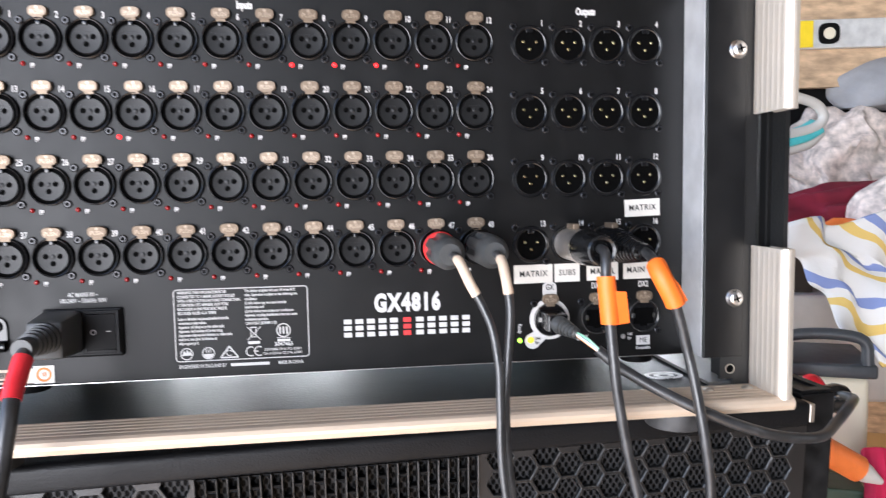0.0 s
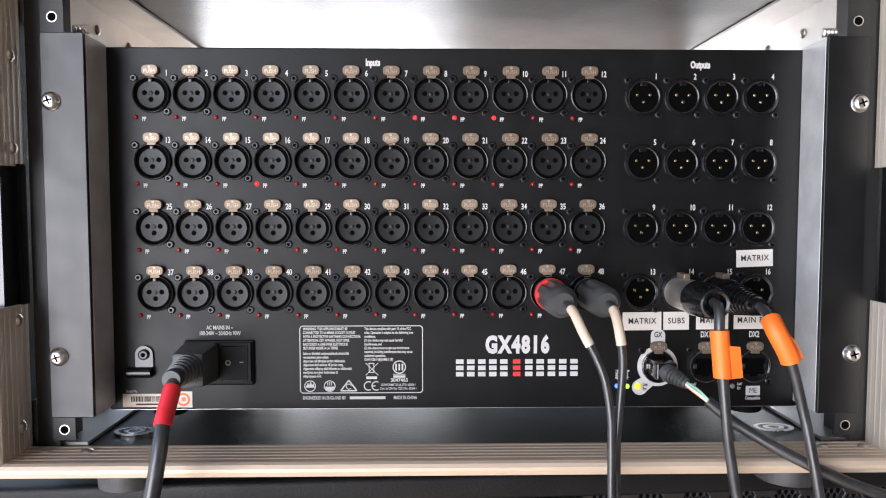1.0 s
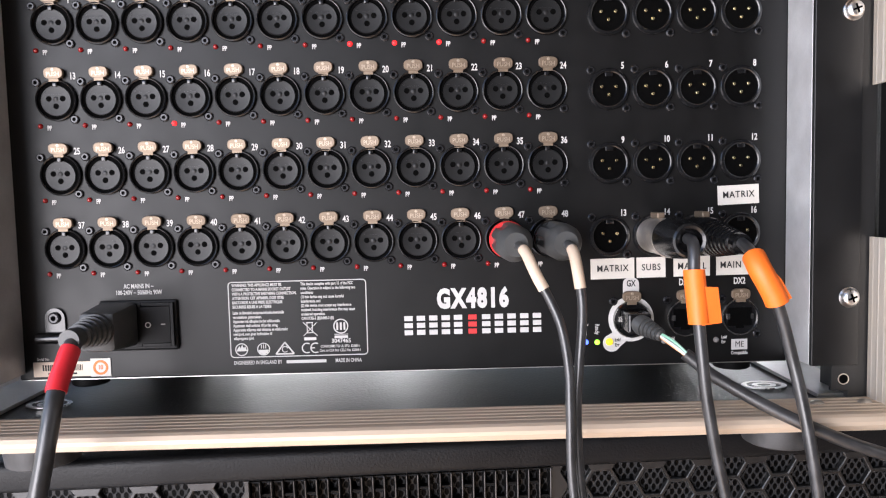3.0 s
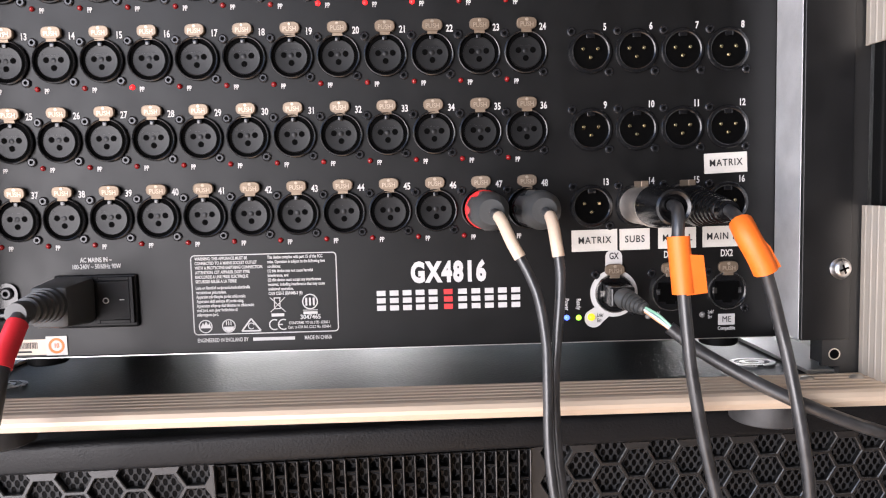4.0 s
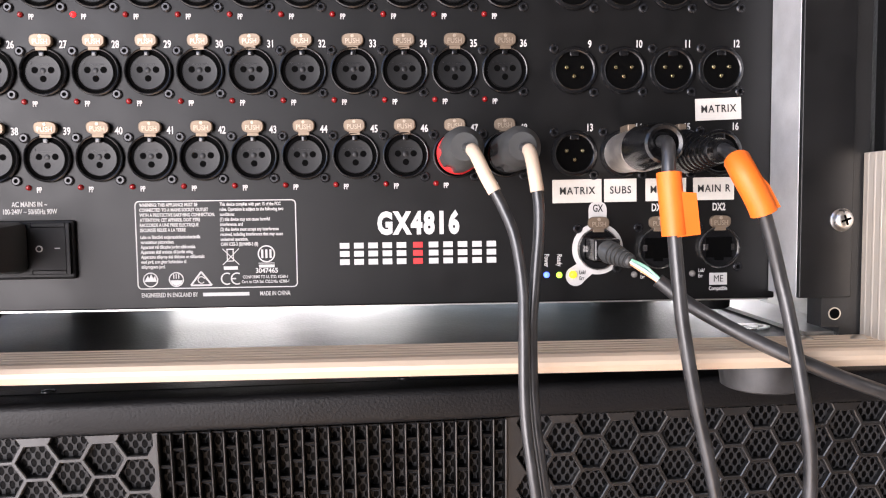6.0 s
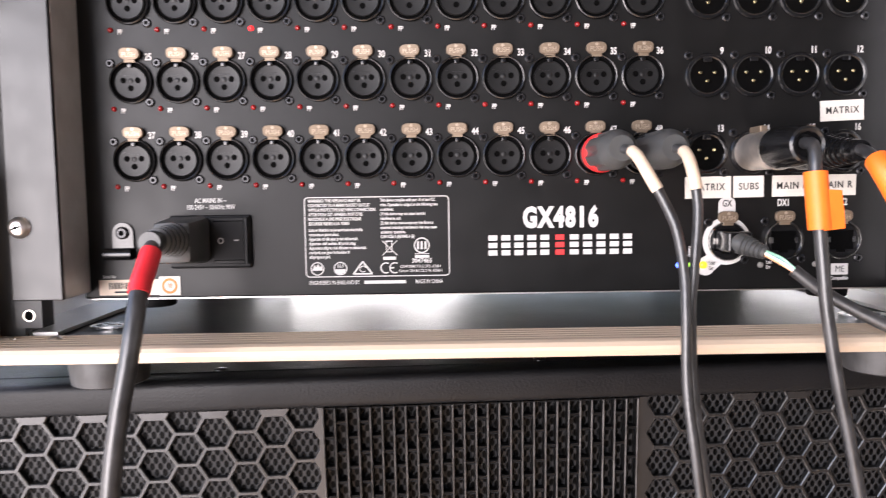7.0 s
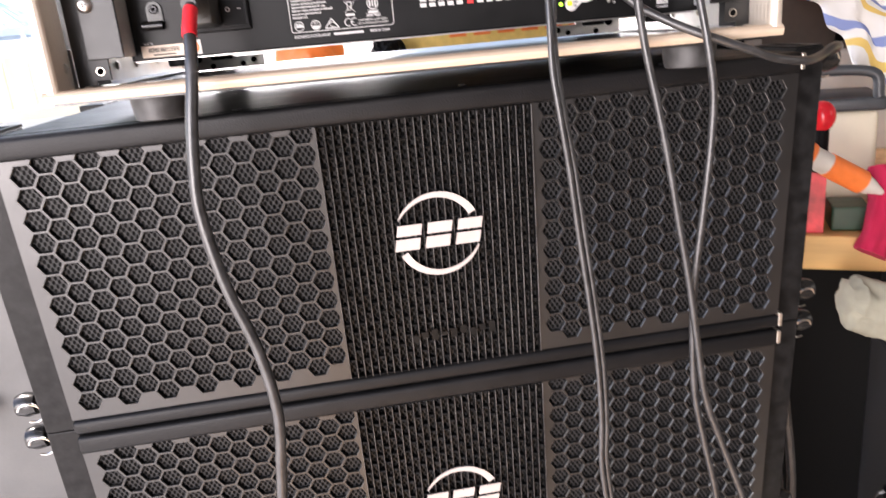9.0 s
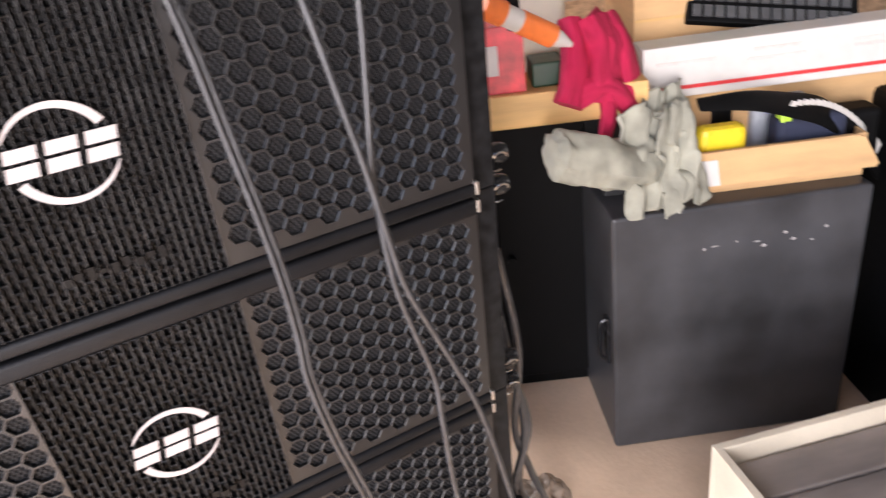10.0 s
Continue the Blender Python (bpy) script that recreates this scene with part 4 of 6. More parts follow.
def hex_plate(x0, x1, z0, z1, first, ncol, zfirst, y0, y1, COL):
    """A sheet with six-sided holes; first is the x of the first column of holes, COL the step from column to column."""
    bm = bmesh.new()
    row, RAD = HEX_ROW, HEX_ROW / math.sqrt(3)
    wide = COL / 1.5 / RAD
    hole = RAD * 0.875
    c0 = -int((first - x0) / COL) - 2
    for c in range(c0, ncol + 4):
        x = first + c * COL
        if x - RAD * wide > x1 or x + RAD * wide < x0:
            continue
        for r in range(-2, 16):
            z = zfirst - r * row + (row / 2 if c % 2 else 0)
            big = [(x + wide * RAD * math.cos(radians(60 * k)), z + RAD * math.sin(radians(60 * k))) for k in range(6)]
            if z - row / 2 > z1 or z + row / 2 < z0:
                continue
            holed = 0 <= c < ncol and z0 + hole * 0.80 < z < z1 - hole * 0.15
            if not holed:
                bm.faces.new([bm.verts.new((px, y0, pz)) for px, pz in big])
                continue
            a = [bm.verts.new((px, y0, pz)) for px, pz in big]
            edge = [bm.verts.new((x + wide * (hole + 0.0005) * math.cos(radians(60 * k)), y0, z + (hole + 0.0005) * math.sin(radians(60 * k)))) for k in range(6)]
            i = [bm.verts.new((x + wide * hole * math.cos(radians(60 * k)), y0 + 0.0006, z + hole * math.sin(radians(60 * k)))) for k in range(6)]
            d = [bm.verts.new((x + wide * hole * math.cos(radians(60 * k)), y1, z + hole * math.sin(radians(60 * k)))) for k in range(6)]
            for k in range(6):
                j = (k + 1) % 6
                bm.faces.new((a[k], a[j], edge[j], edge[k]))
                bm.faces.new((edge[k], edge[j], i[j], i[k])).material_index = 1
                bm.faces.new((i[k], i[j], d[j], d[k]))
    for co, no in (((x0, 0, 0), (-1, 0, 0)), ((x1, 0, 0), (1, 0, 0)), ((0, 0, z0), (0, 0, -1)), ((0, 0, z1), (0, 0, 1))):
        bmesh.ops.bisect_plane(bm, geom=bm.verts[:] + bm.edges[:] + bm.faces[:], plane_co=co, plane_no=no, clear_outer=True)
    bmesh.ops.recalc_face_normals(bm, faces=bm.faces)
    for f in bm.faces:
        if f.normal.y > 0.9:
            f.normal_flip()
    return bm


def slot_plate(x0, x1, z0, z1, ncol, nrow, y0, y1):
    """A sheet of upright slots laid like bricks, with raised ridges between the columns."""
    bm = bmesh.new()
    w, h = (x1 - x0) / ncol, (z1 - z0) / nrow
    for c in range(ncol):
        for r in range(-1, nrow + 1):
            za = z1 - (r + 1) * h + (h / 2 if c % 2 else 0)
            zb = za + h
            za, zb = max(za, z0), min(zb, z1)
            if zb - za < 0.002:
                continue
            xa, xb = x0 + c * w, x0 + (c + 1) * w
            ia, ib, ja, jb = xa + 0.0007, xb - 0.0010, za + 0.0009, zb - 0.0009
            o = [bm.verts.new((x, y0, z)) for x, z in ((xa, za), (xb, za), (xb, zb), (xa, zb))]
            i = [bm.verts.new((x, y0 + (-0.0004 if x == ib else 0.0006), z)) for x, z in ((ia, ja), (ib, ja), (ib, jb), (ia, jb))]
            d = [bm.verts.new((x, y1, z)) for x, z in ((ia, ja), (ib, ja), (ib, jb), (ia, jb))]
            for k in range(4):
                j = (k + 1) % 4
                bm.faces.new((o[k], o[j], i[j], i[k]))
                bm.faces.new((i[k], i[j], d[j], d[k]))
    return bm


def loudspeaker():
    top, bottom = TOP, TOP - CAB_H
    sp = thing("loudspeaker", (CX, 0.2, bottom), "black loudspeaker cabinet with honeycomb grille and white emblem, in the stack", "loudspeaker", "stacked loudspeakers")
    x0, x1 = CX - HALF_W, CX + HALF_W
    bm = bmesh.new()
    box(bm, x0, x1, FRONT + 0.012, 0.40, bottom + 0.0015, top, 0.004)
    part("cabinet", bm, M_CAB, sp)
    for za, zb in ((top - 0.0180, top - 0.0004), (bottom + 0.0018, bottom + 0.0150)):
        bm = bmesh.new()
        box(bm, x0, x1, FRONT - 0.0035, FRONT + 0.020, za, zb, 0.0042, segments=3)
        part("front_rail", bm, M_CAB, sp, smooth=True)
    z0, z1 = bottom + 0.0155, top - 0.0182
    ca, cb = -0.0915, 0.0808
    bm = hex_plate(x0 + 0.001, ca - 0.0025, z0, z1, -0.3100, 14, -0.0724, FRONT, FRONT + 0.0036, 0.0160)
    part("honeycomb_grille", bm, M_GRILLE, sp, "honeycomb steel grille", mats=(M_EDGE,))
    bm = hex_plate(cb + 0.0025, x1 - 0.001, z0, z1, 0.0957, 14, -0.0635, FRONT, FRONT + 0.0036, 0.01523)
    part("honeycomb_grille", bm, M_GRILLE, sp, "honeycomb steel grille", mats=(M_EDGE,))
    bm = slot_plate(ca, cb, z0, z1, 27, 13, FRONT - 0.001, FRONT + 0.004)
    mid = part("slotted_grille", bm, M_SLOT, sp, "slotted steel grille, bare ribs coloured bright for edge highlights")
    for k in range(28):
        rx = ca + (cb - ca) * k / 27
        bm = bmesh.new()
        box(bm, rx - 0.00042, rx + 0.00042, FRONT - 0.0024, FRONT - 0.0010, z0, z1, 0.00035, segments=1)
        part("rib", bm, M_RIB, mid)
    for q in ((ca - 0.0025, ca), (cb, cb + 0.0025)):
        bm = bmesh.new()
        box(bm, q[0], q[1], FRONT - 0.0002, FRONT + 0.004, z0, z1)
        part("joint_strip", bm, M_GRILLE, sp)
    bm = bmesh.new()
    outline(bm, [(x0 + 0.002, z0), (x1 - 0.002, z0), (x1 - 0.002, z1), (x0 + 0.002, z1)], FRONT + 0.0038, FRONT + 0.0110)
    part("punched_sheet", bm, M_PERF, sp, "black punched sheet behind the grille")
    # emblem: two open arcs round three slanted blocks
    ex, ez = -0.0030, -0.1600 + 0.0008
    bm = bmesh.new()
    y = FRONT - 0.0034
    n = 26
    for a0, a1 in ((28, 155), (206, 338)):
        for k in range(n):
            q = []
            for t in (k, k + 1):
                a = radians(a0 + (a1 - a0) * t / n)
                wdt = 0.0062 * (1 - t / n) ** 0.6 + 0.0005
                q.append((a, wdt))
            (a, wa), (b, wb) = q
            ro = 0.0365
            outline(bm, [(ex + ro * math.cos(a), ez + ro * math.sin(a)), (ex + ro * math.cos(b), ez + ro * math.sin(b)), (ex + (ro - wb) * math.cos(b), ez + (ro - wb) * math.sin(b)), (ex + (ro - wa) * math.cos(a), ez + (ro - wa) * math.sin(a))], y, y + 0.0010)
    # three plain slanted blocks
    for k in range(3):
        bx = ex - 0.0375 + k * 0.0256
        for za, zb in ((-0.0112, -0.0012), (0.0014, 0.0108)):
            la, lb = 0.0040 * (za + 0.011) / 0.022, 0.0040 * (zb + 0.011) / 0.022
            outline(bm, [(bx + la, ez + za), (bx + la + 0.0205, ez + za), (bx + lb + 0.0205, ez + zb), (bx + lb, ez + zb)], y, y + 0.0010)
    part("emblem", bm, M_EMBLEM, mid, "white plain-shaped emblem")
    # faint dark badge low on the slotted grille
    bm = bmesh.new()
    random.seed(3)
    for k in range(9):
        bx = -0.034 + k * 0.0085
        box(bm, bx, bx + 0.0055, FRONT - 0.0032, FRONT - 0.0023, -0.2565 + 0.003 * (k % 2), -0.2500 + 0.002 * (k % 3))
    part("badge", bm, M_SLOT, mid, "faint black badge")
    # rigging plates with their pins
    for s in (-1, 1):
        xa = CX + s * (HALF_W + 0.001)
        xb = CX + s * (HALF_W + 0.0275)
        xa, xb = sorted((xa, xb))
        bm = bmesh.new()
        box(bm, xa, xb, FRONT + 0.010, FRONT + 0.075, bottom + 0.0015, top + 0.001, 0.0012)
        box(bm, xa, xb, 0.30, 0.36, bottom + 0.0015, top + 0.001, 0.0012)
        lo, hi = sorted((CX + s * (HALF_W + 0.001), CX + s * (HALF_W + 0.005)))
        box(bm, lo, hi, FRONT + 0.075, 0.30, bottom + 0.02, top - 0.02)
        plate = part("rigging_plate", bm, M_PLATE, sp, "worn black steel rigging plate")
        for z in (top - 0.012, bottom + 0.022):
            bm = bmesh.new()
            lathe(bm, [(0, 0.0045), (0.010, 0.0045), (0.011, 0.010), (0.020, 0.0115), (0.027, 0.0095), (0.029, 0.005)], (CX + s * (HALF_W + 0.0270), FRONT + 0.034, z), (s, 0, 0), 16)
            part("locking_pin", bm, M_PINHEAD, plate, "black knob of a locking pin", smooth=True)
            bm = bmesh.new()
            px = CX + s * (HALF_W + 0.040)
            tube(bm, [(px + s * 0.010 * math.cos(a), FRONT + 0.022 - 0.004 * math.sin(a), z - 0.004 + 0.011 * math.sin(a)) for a in np.linspace(0.4, 5.2, 9)], 0.0011, 8, 4)
            part("pin_ring", bm, M_CHROME, plate, "bright wire ring of a locking pin", smooth=True)
        if s > 0:
            for za, zb in ((bottom + 0.0035, bottom + 0.0170), (top - 0.0150, top - 0.0020)):
                bm = bmesh.new()
                box(bm, x1 - 0.0012, x1 + 0.0022, FRONT - 0.0030, FRONT + 0.0096, za, zb, 0.0004, segments=1)
                part("end_tag", bm, M_RIVET, plate, "small bright end tag")
        # steel strap across the top with a long slot
        bm = bmesh.new()
        tx = CX + s * (HALF_W + 0.014)
        for q in ((tx - 0.012, tx - 0.006, 0.02, 0.07), (tx + 0.006, tx + 0.012, 0.02, 0.07), (tx - 0.012, tx + 0.012, 0.012, 0.02), (tx - 0.012, tx + 0.012, 0.07, 0.078)):
            box(bm, q[0], q[1], q[2], q[3], top + 0.001, top + 0.0030)
        part("slotted_strap", bm, M_PLATE, plate)
    # countersunk screws on the top board
    for x in (-0.15, 0.03, 0.2):
        bm = bmesh.new()
        lathe(bm, [(0, 0.0036), (0.0006, 0.0034), (0.0008, 0.0016), (0.0003, 0.0014)], (x, FRONT + 0.020, top), (0, 0, 1), 14)
        part("screw", bm, M_SCREWBLK, sp, smooth=True)
    return sp


first = loudspeaker()
# the fronts lean back towards the floor, and the stack stands slightly askew under the case
for ob in first.children_recursive:
    for v in ob.data.vertices:
        v.co.y += (CAB_H - v.co.z) * LEAN
PIVOT = place((0, 0, TOP))
SKEW = Matrix.Translation(PIVOT) @ Euler((0, radians(STACK_ROLL), radians(STACK_YAW))).to_matrix().to_4x4() @ Matrix.Translation(-PIVOT)
BASE = first.location.copy()
for k in (1, 2, 3):
    twin = copy_thing(first, SKEW @ Matrix.Translation(BASE + Vector((0, CAB_H * LEAN * k, -CAB_H * k))))
    for ob in twin.children_recursive:
        if ob.name.startswith("emblem"):
            ob.location.z -= 0.0135
first.matrix_world = SKEW @ Matrix.Translation(BASE)


# ---- plugs and cables hanging in front ----
def facet_collar(bm, x, z, y0, y1, r0, r1, n=6, mi=0):
    """A grip collar with scallops round it."""
    steps = 16
    rings = []
    for k in range(steps + 1):
        f = k / steps
        y = y0 + (y1 - y0) * f
        r = r0 + (r1 - r0) * f if f < 0.75 else (r0 + (r1 - r0) * f) * math.sqrt(max(0.0, 1 - ((f - 0.75) / 0.25) ** 2 * 0.62))
        ringv = []
        for j in range(48):
            a = 2 * math.pi * j / 48
            dip = 0.0024 * max(0.0, math.cos(n * a)) ** 0.7 * math.sin(math.pi * min(1, f * 1.2)) if f < 0.84 else 0
            ringv.append(bm.verts.new((x + (r - dip) * math.cos(a), y, z + (r - dip) * math.sin(a))))
        rings.append(ringv)
    for p, q in zip(rings, rings[1:]):
        for j in range(48):
            bm.faces.new((p[j], q[j], q[(j + 1) % 48], p[(j + 1) % 48])).material_index = mi
    bm.faces.new(rings[0]).material_index = mi
    bm.faces.new(rings[-1][::-1]).material_index = mi


def sleeve_on(points, a, b, radius, wrap=0.0):
    """A close sleeve over part of a cable's line, from fraction a to b."""
    line = curve_points(points, 10)
    n = len(line) - 1
    bm = bmesh.new()
    tube(bm, line[int(a * n):int(b * n) + 1], radius, 14, 1)
    return bm


FLOOR_A = [(0.150, -0.070, -0.60), (0.170, -0.09, -0.76), (0.200, -0.16, -1.02), (0.26, -0.24, -1.073)]
FLOOR_B = [(0.155, -0.070, -0.60), (0.178, -0.095, -0.76), (0.210, -0.17, -1.02), (0.28, -0.25, -1.073)]
# the two grey-collared plugs in sockets 47 and 48
for x, ring_mat, points in ((0.0569, M_REDRING, [(0.0572, -0.046, 0.0730), (0.0585, -0.058, 0.0725), (0.0602, -0.067, 0.0695), (0.0639, -0.074, 0.060), (0.0699, -0.077, 0.048), (0.0741, -0.080, 0.036), (0.0764, -0.083, 0.018), (0.0763, -0.086, 0.0), (0.0764, -0.088, -0.03), (0.0798, -0.090, -0.06),
                                                 (0.0856, -0.088, -0.10), (0.0914, -0.086, -0.15), (0.0973, -0.086, -0.20), (0.1020, -0.086, -0.25), (0.1037, -0.086, -0.30), (0.1030, -0.086, -0.34), (0.1103, -0.084, -0.40), (0.1220, -0.080, -0.46)] + FLOOR_A),
                            (0.0812, M_SOCKET, [(0.0813, -0.046, 0.0730), (0.0820, -0.058, 0.0725), (0.0824, -0.067, 0.0690), (0.0829, -0.074, 0.060), (0.0841, -0.076, 0.048), (0.0837, -0.077, 0.036), (0.0818, -0.079, 0.018), (0.0802, -0.081, 0.0), (0.0808, -0.083, -0.03), (0.0842, -0.085, -0.06),
                                                (0.0902, -0.085, -0.10), (0.0960, -0.084, -0.15), (0.1019, -0.084, -0.20), (0.1066, -0.084, -0.25), (0.1083, -0.084, -0.30), (0.1075, -0.084, -0.34), (0.1150, -0.083, -0.40), (0.1270, -0.080, -0.46)] + FLOOR_B)):
    z = TOP_Z - 3 * ROW
    cable = thing("audio_cable", (x, -0.03, z), "thin black audio cable with grey-collared plug and cream sleeve, plugged in", "cable", "audio cables")
    bm = bmesh.new()
    facet_collar(bm, x, z, -0.0060, -0.0540, 0.0095, 0.0095)
    plug = part("plug", bm, M_PLUGGREY, cable, "dark grey plug collar", smooth=True)
    bm = bmesh.new()
    lathe(bm, [(0.0028, 0.0090), (0.0100, 0.0094), (0.0118, 0.0101), (0.0142, 0.0101), (0.0150, 0.0095)], (x, 0, z), (0, -1, 0), 32)
    part("coding_ring", bm, ring_mat, plug, "red coding ring" if ring_mat == M_REDRING else "", smooth=True)
    bm = bmesh.new()
    tube(bm, points, 0.0022, 12, 8)
    part("cord", bm, M_CORD, cable, smooth=True)
    part("sleeve", sleeve_on(points, 0.072, 0.167, 0.0027), M_SLEEVE, cable, "cream heat-shrink sleeve", smooth=True)

# plugs in outputs 14 and 15
for x, kind, points in ((OUT_X + 0.0243, "metal", [(0.1392, -0.0570, 0.0745), (0.1388, -0.0640, 0.0735), (0.1378, -0.0690, 0.0690), (0.1372, -0.0710, 0.060), (0.1382, -0.0715, 0.048), (0.1392, -0.0720, 0.036), (0.1404, -0.0735, 0.018), (0.1423, -0.0740, 0.0), (0.1476, -0.0740, -0.03), (0.1543, -0.0740, -0.06),
                                                 (0.1624, -0.0740, -0.10), (0.1708, -0.0740, -0.15), (0.1795, -0.0740, -0.20), (0.1864, -0.0740, -0.25), (0.1944, -0.0730, -0.30), (0.2100, -0.0710, -0.345), (0.2296, -0.0710, -0.40), (0.2450, -0.0700, -0.45), (0.264, -0.070, -0.55), (0.285, -0.10, -0.75), (0.30, -0.18, -1.02), (0.36, -0.26, -1.073)]),
                        (OUT_X + 2 * 0.0243, "boot", [(0.1655, -0.0450, 0.0728), (0.1672, -0.0540, 0.0710), (0.1672, -0.0640, 0.0670), (0.1683, -0.0705, 0.060), (0.1742, -0.0720, 0.048), (0.1787, -0.0710, 0.036), (0.1838, -0.0700, 0.018), (0.1873, -0.0720, 0.0), (0.1918, -0.0750, -0.03), (0.1959, -0.0740, -0.06),
                                                 (0.1950, -0.0720, -0.10), (0.1912, -0.0690, -0.15), (0.1866, -0.0670, -0.20), (0.1860, -0.0660, -0.25), (0.1890, -0.0650, -0.30), (0.1975, -0.0650, -0.345), (0.2087, -0.0660, -0.40), (0.2095, -0.0670, -0.45), (0.213, -0.068, -0.55), (0.23, -0.09, -0.75), (0.26, -0.16, -1.02), (0.32, -0.24, -1.073)])):
    z = TOP_Z - 0.001 - 3 * 0.0404
    cable = thing("audio_cable", (x, -0.03, z), "black audio cable flagged with orange tape, plugged in", "cable", "audio cables")
    bm = bmesh.new()
    if kind == "metal":
        lathe(bm, [(0.0004, 0.0098), (0.0300, 0.0098), (0.0310, 0.0104), (0.0325, 0.0104)], (x, 0, z), (0, -1, 0), 28)
        plug = part("plug", bm, M_PLUGMETAL, cable, "worn nickel plug shell", smooth=True)
        bm = bmesh.new()
        lathe(bm, [(0.0325, 0.0103), (0.0400, 0.0102), (0.0470, 0.0099), (0.0560, 0.0090), (0.0598, 0.0084), (0.0606, 0.0074), (0.0600, 0.0060), (0.0560, 0.0050), (0.0555, 0.002)], (x, 0, z + 0.0003), (0, -1, 0), 28)
        part("boot", bm, M_SOCKET, plug, "black rubber boot", smooth=True)
    else:
        lathe(bm, [(0.0004, 0.0100), (0.0180, 0.0100), (0.0190, 0.0096)], (x, 0, z), (0, -1, 0), 28)
        plug = part("plug", bm, M_SOCKET, cable, "black plug", smooth=True)
        bm = bmesh.new()
        prof = [(0.0190, 0.0096), (0.0230, 0.0094)]
        for k in range(7):
            d, r = 0.0240 + k * 0.0034, 0.0094 - k * 0.00055
            prof += [(d, r), (d + 0.0018, r), (d + 0.0020, r - 0.0010), (d + 0.0033, r - 0.0010)]
        prof += [(0.0490, 0.0056), (0.0530, 0.0048)]
        lathe(bm, prof, (x + 0.0006, 0, z - 0.0008), (0.06, -1, -0.03), 28)
        part("boot", bm, M_SOCKET, plug, "ribbed black rubber boot", smooth=True)
    bm = bmesh.new()
    box(bm, x - 0.0020, x + 0.0020, -0.0150, -0.0020, z + 0.0096, z + 0.0128, 0.0005)
    part("catch", bm, M_TAB, plug, "brass-coloured catch")
    bm = bmesh.new()
    tube(bm, points, 0.0028, 12, 8)
    part("cord", bm, M_CORD, cable, smooth=True)
    flag = sleeve_on(points, 0.140, 0.240, 0.0050) if kind == "metal" else sleeve_on(points, 0.105, 0.205, 0.0054)
    if kind == "metal":
        # a loose tab of tape at one side
        q = [(0.1395, 0.0535), (0.1468, 0.0530), (0.1487, 0.0365), (0.1395, 0.0355)]
        outline(flag, q, -0.0752, -0.0744)
    else:
        q = [(0.1720, 0.0610), (0.1765, 0.0560), (0.1815, 0.0470), (0.1750, 0.0445)]
        outline(flag, q, -0.0740, -0.0732)
    part("tape_flag", flag, M_ORANGE, cable, "bright orange tape", smooth=True)

# mains lead
points = [(-0.1572, -0.0480, 0.0340), (-0.1562, -0.0570, 0.0335), (-0.1560, -0.0640, 0.0290), (-0.1562, -0.0700, 0.0225), (-0.1565, -0.0765, 0.0150), (-0.1562, -0.0835, 0.0030), (-0.1577, -0.0890, -0.015), (-0.1615, -0.0930, -0.04), (-0.1650, -0.0955, -0.07), (-0.1660, -0.0960, -0.10), (-0.1585, -0.0960, -0.15),
          (-0.1446, -0.0960, -0.20), (-0.1384, -0.0960, -0.25), (-0.1434, -0.0950, -0.30), (-0.1490, -0.0920, -0.35), (-0.1520, -0.0880, -0.42), (-0.150, -0.085, -0.52), (-0.145, -0.09, -0.70), (-0.13, -0.14, -1.00), (-0.07, -0.22, -1.0735)]
cable = thing("mains_lead", (-0.158, -0.03, 0.030), "thick black mains lead with red tape at its moulded plug", "cable")
bm = bmesh.new()
box(bm, -0.1700, -0.1478, -0.0310, -0.0020, 0.0190, 0.0435, 0.0034)
for v in bm.verts:
    if v.co.y < -0.015:
        v.co.x = -0.1581 + (v.co.x + 0.1581) * 0.86
        v.co.z = 0.0325 + (v.co.z - 0.0325) * 0.86
plug = part("plug", bm, M_PLUGGREY, cable, "black moulded mains plug", smooth=True)
bm = bmesh.new()
prof = [(0.0, 0.0088)]
for k in range(5):
    d, r = 0.001 + k * 0.0048, 0.0088 - k * 0.0006
    prof += [(d, r), (d + 0.0028, r), (d + 0.0032, r - 0.0014), (d + 0.0046, r - 0.0014)]
prof += [(0.0280, 0.0055), (0.0330, 0.0050)]
lathe(bm, prof, (-0.1585, -0.0300, 0.0328), (0.05, -1, 0.03), 20)
part("strain_relief", bm, M_PLUGGREY, plug, "ribbed strain relief", smooth=True)
bm = bmesh.new()
tube(bm, points, 0.0041, 14, 8)
part("cord", bm, M_CORD, cable, smooth=True)
part("tape", sleeve_on(points, 0.105, 0.222, 0.0047), M_REDTAPE, cable, "glossy red tape", smooth=True)

# network lead
points = [(0.1275, -0.0180, 0.0270), (0.1300, -0.0300, 0.0260), (0.1345, -0.0350, 0.0220), (0.1436, -0.0402, 0.0146), (0.1580, -0.0450, 0.0030), (0.1820, -0.0550, -0.0110), (0.2050, -0.0630, -0.0215), (0.2270, -0.0640, -0.0300), (0.2520, -0.0560, -0.0385), (0.2800, -0.0470, -0.0430), (0.3050, -0.0270, -0.0420),
          (0.3250, -0.0120, -0.0370), (0.3450, 0.0120, -0.0400), (0.3580, 0.052, -0.056), (0.354, 0.085, -0.12), (0.350, 0.10, -0.35), (0.356, 0.13, -0.98), (0.40, 0.17, -1.0735)]
cable = thing("network_lead", (0.127, -0.01, 0.026), "black network lead with its coloured wires bare behind the plug", "cable")
bm = bmesh.new()
box(bm, 0.1205, 0.1330, -0.0190, -0.0015, 0.0215, 0.0320, 0.0010)
plug = part("plug", bm, M_SOCKET, cable, "black network plug", smooth=False)
bm = bmesh.new()
prof = [(-0.002, 0.0056), (0.002, 0.0056)]
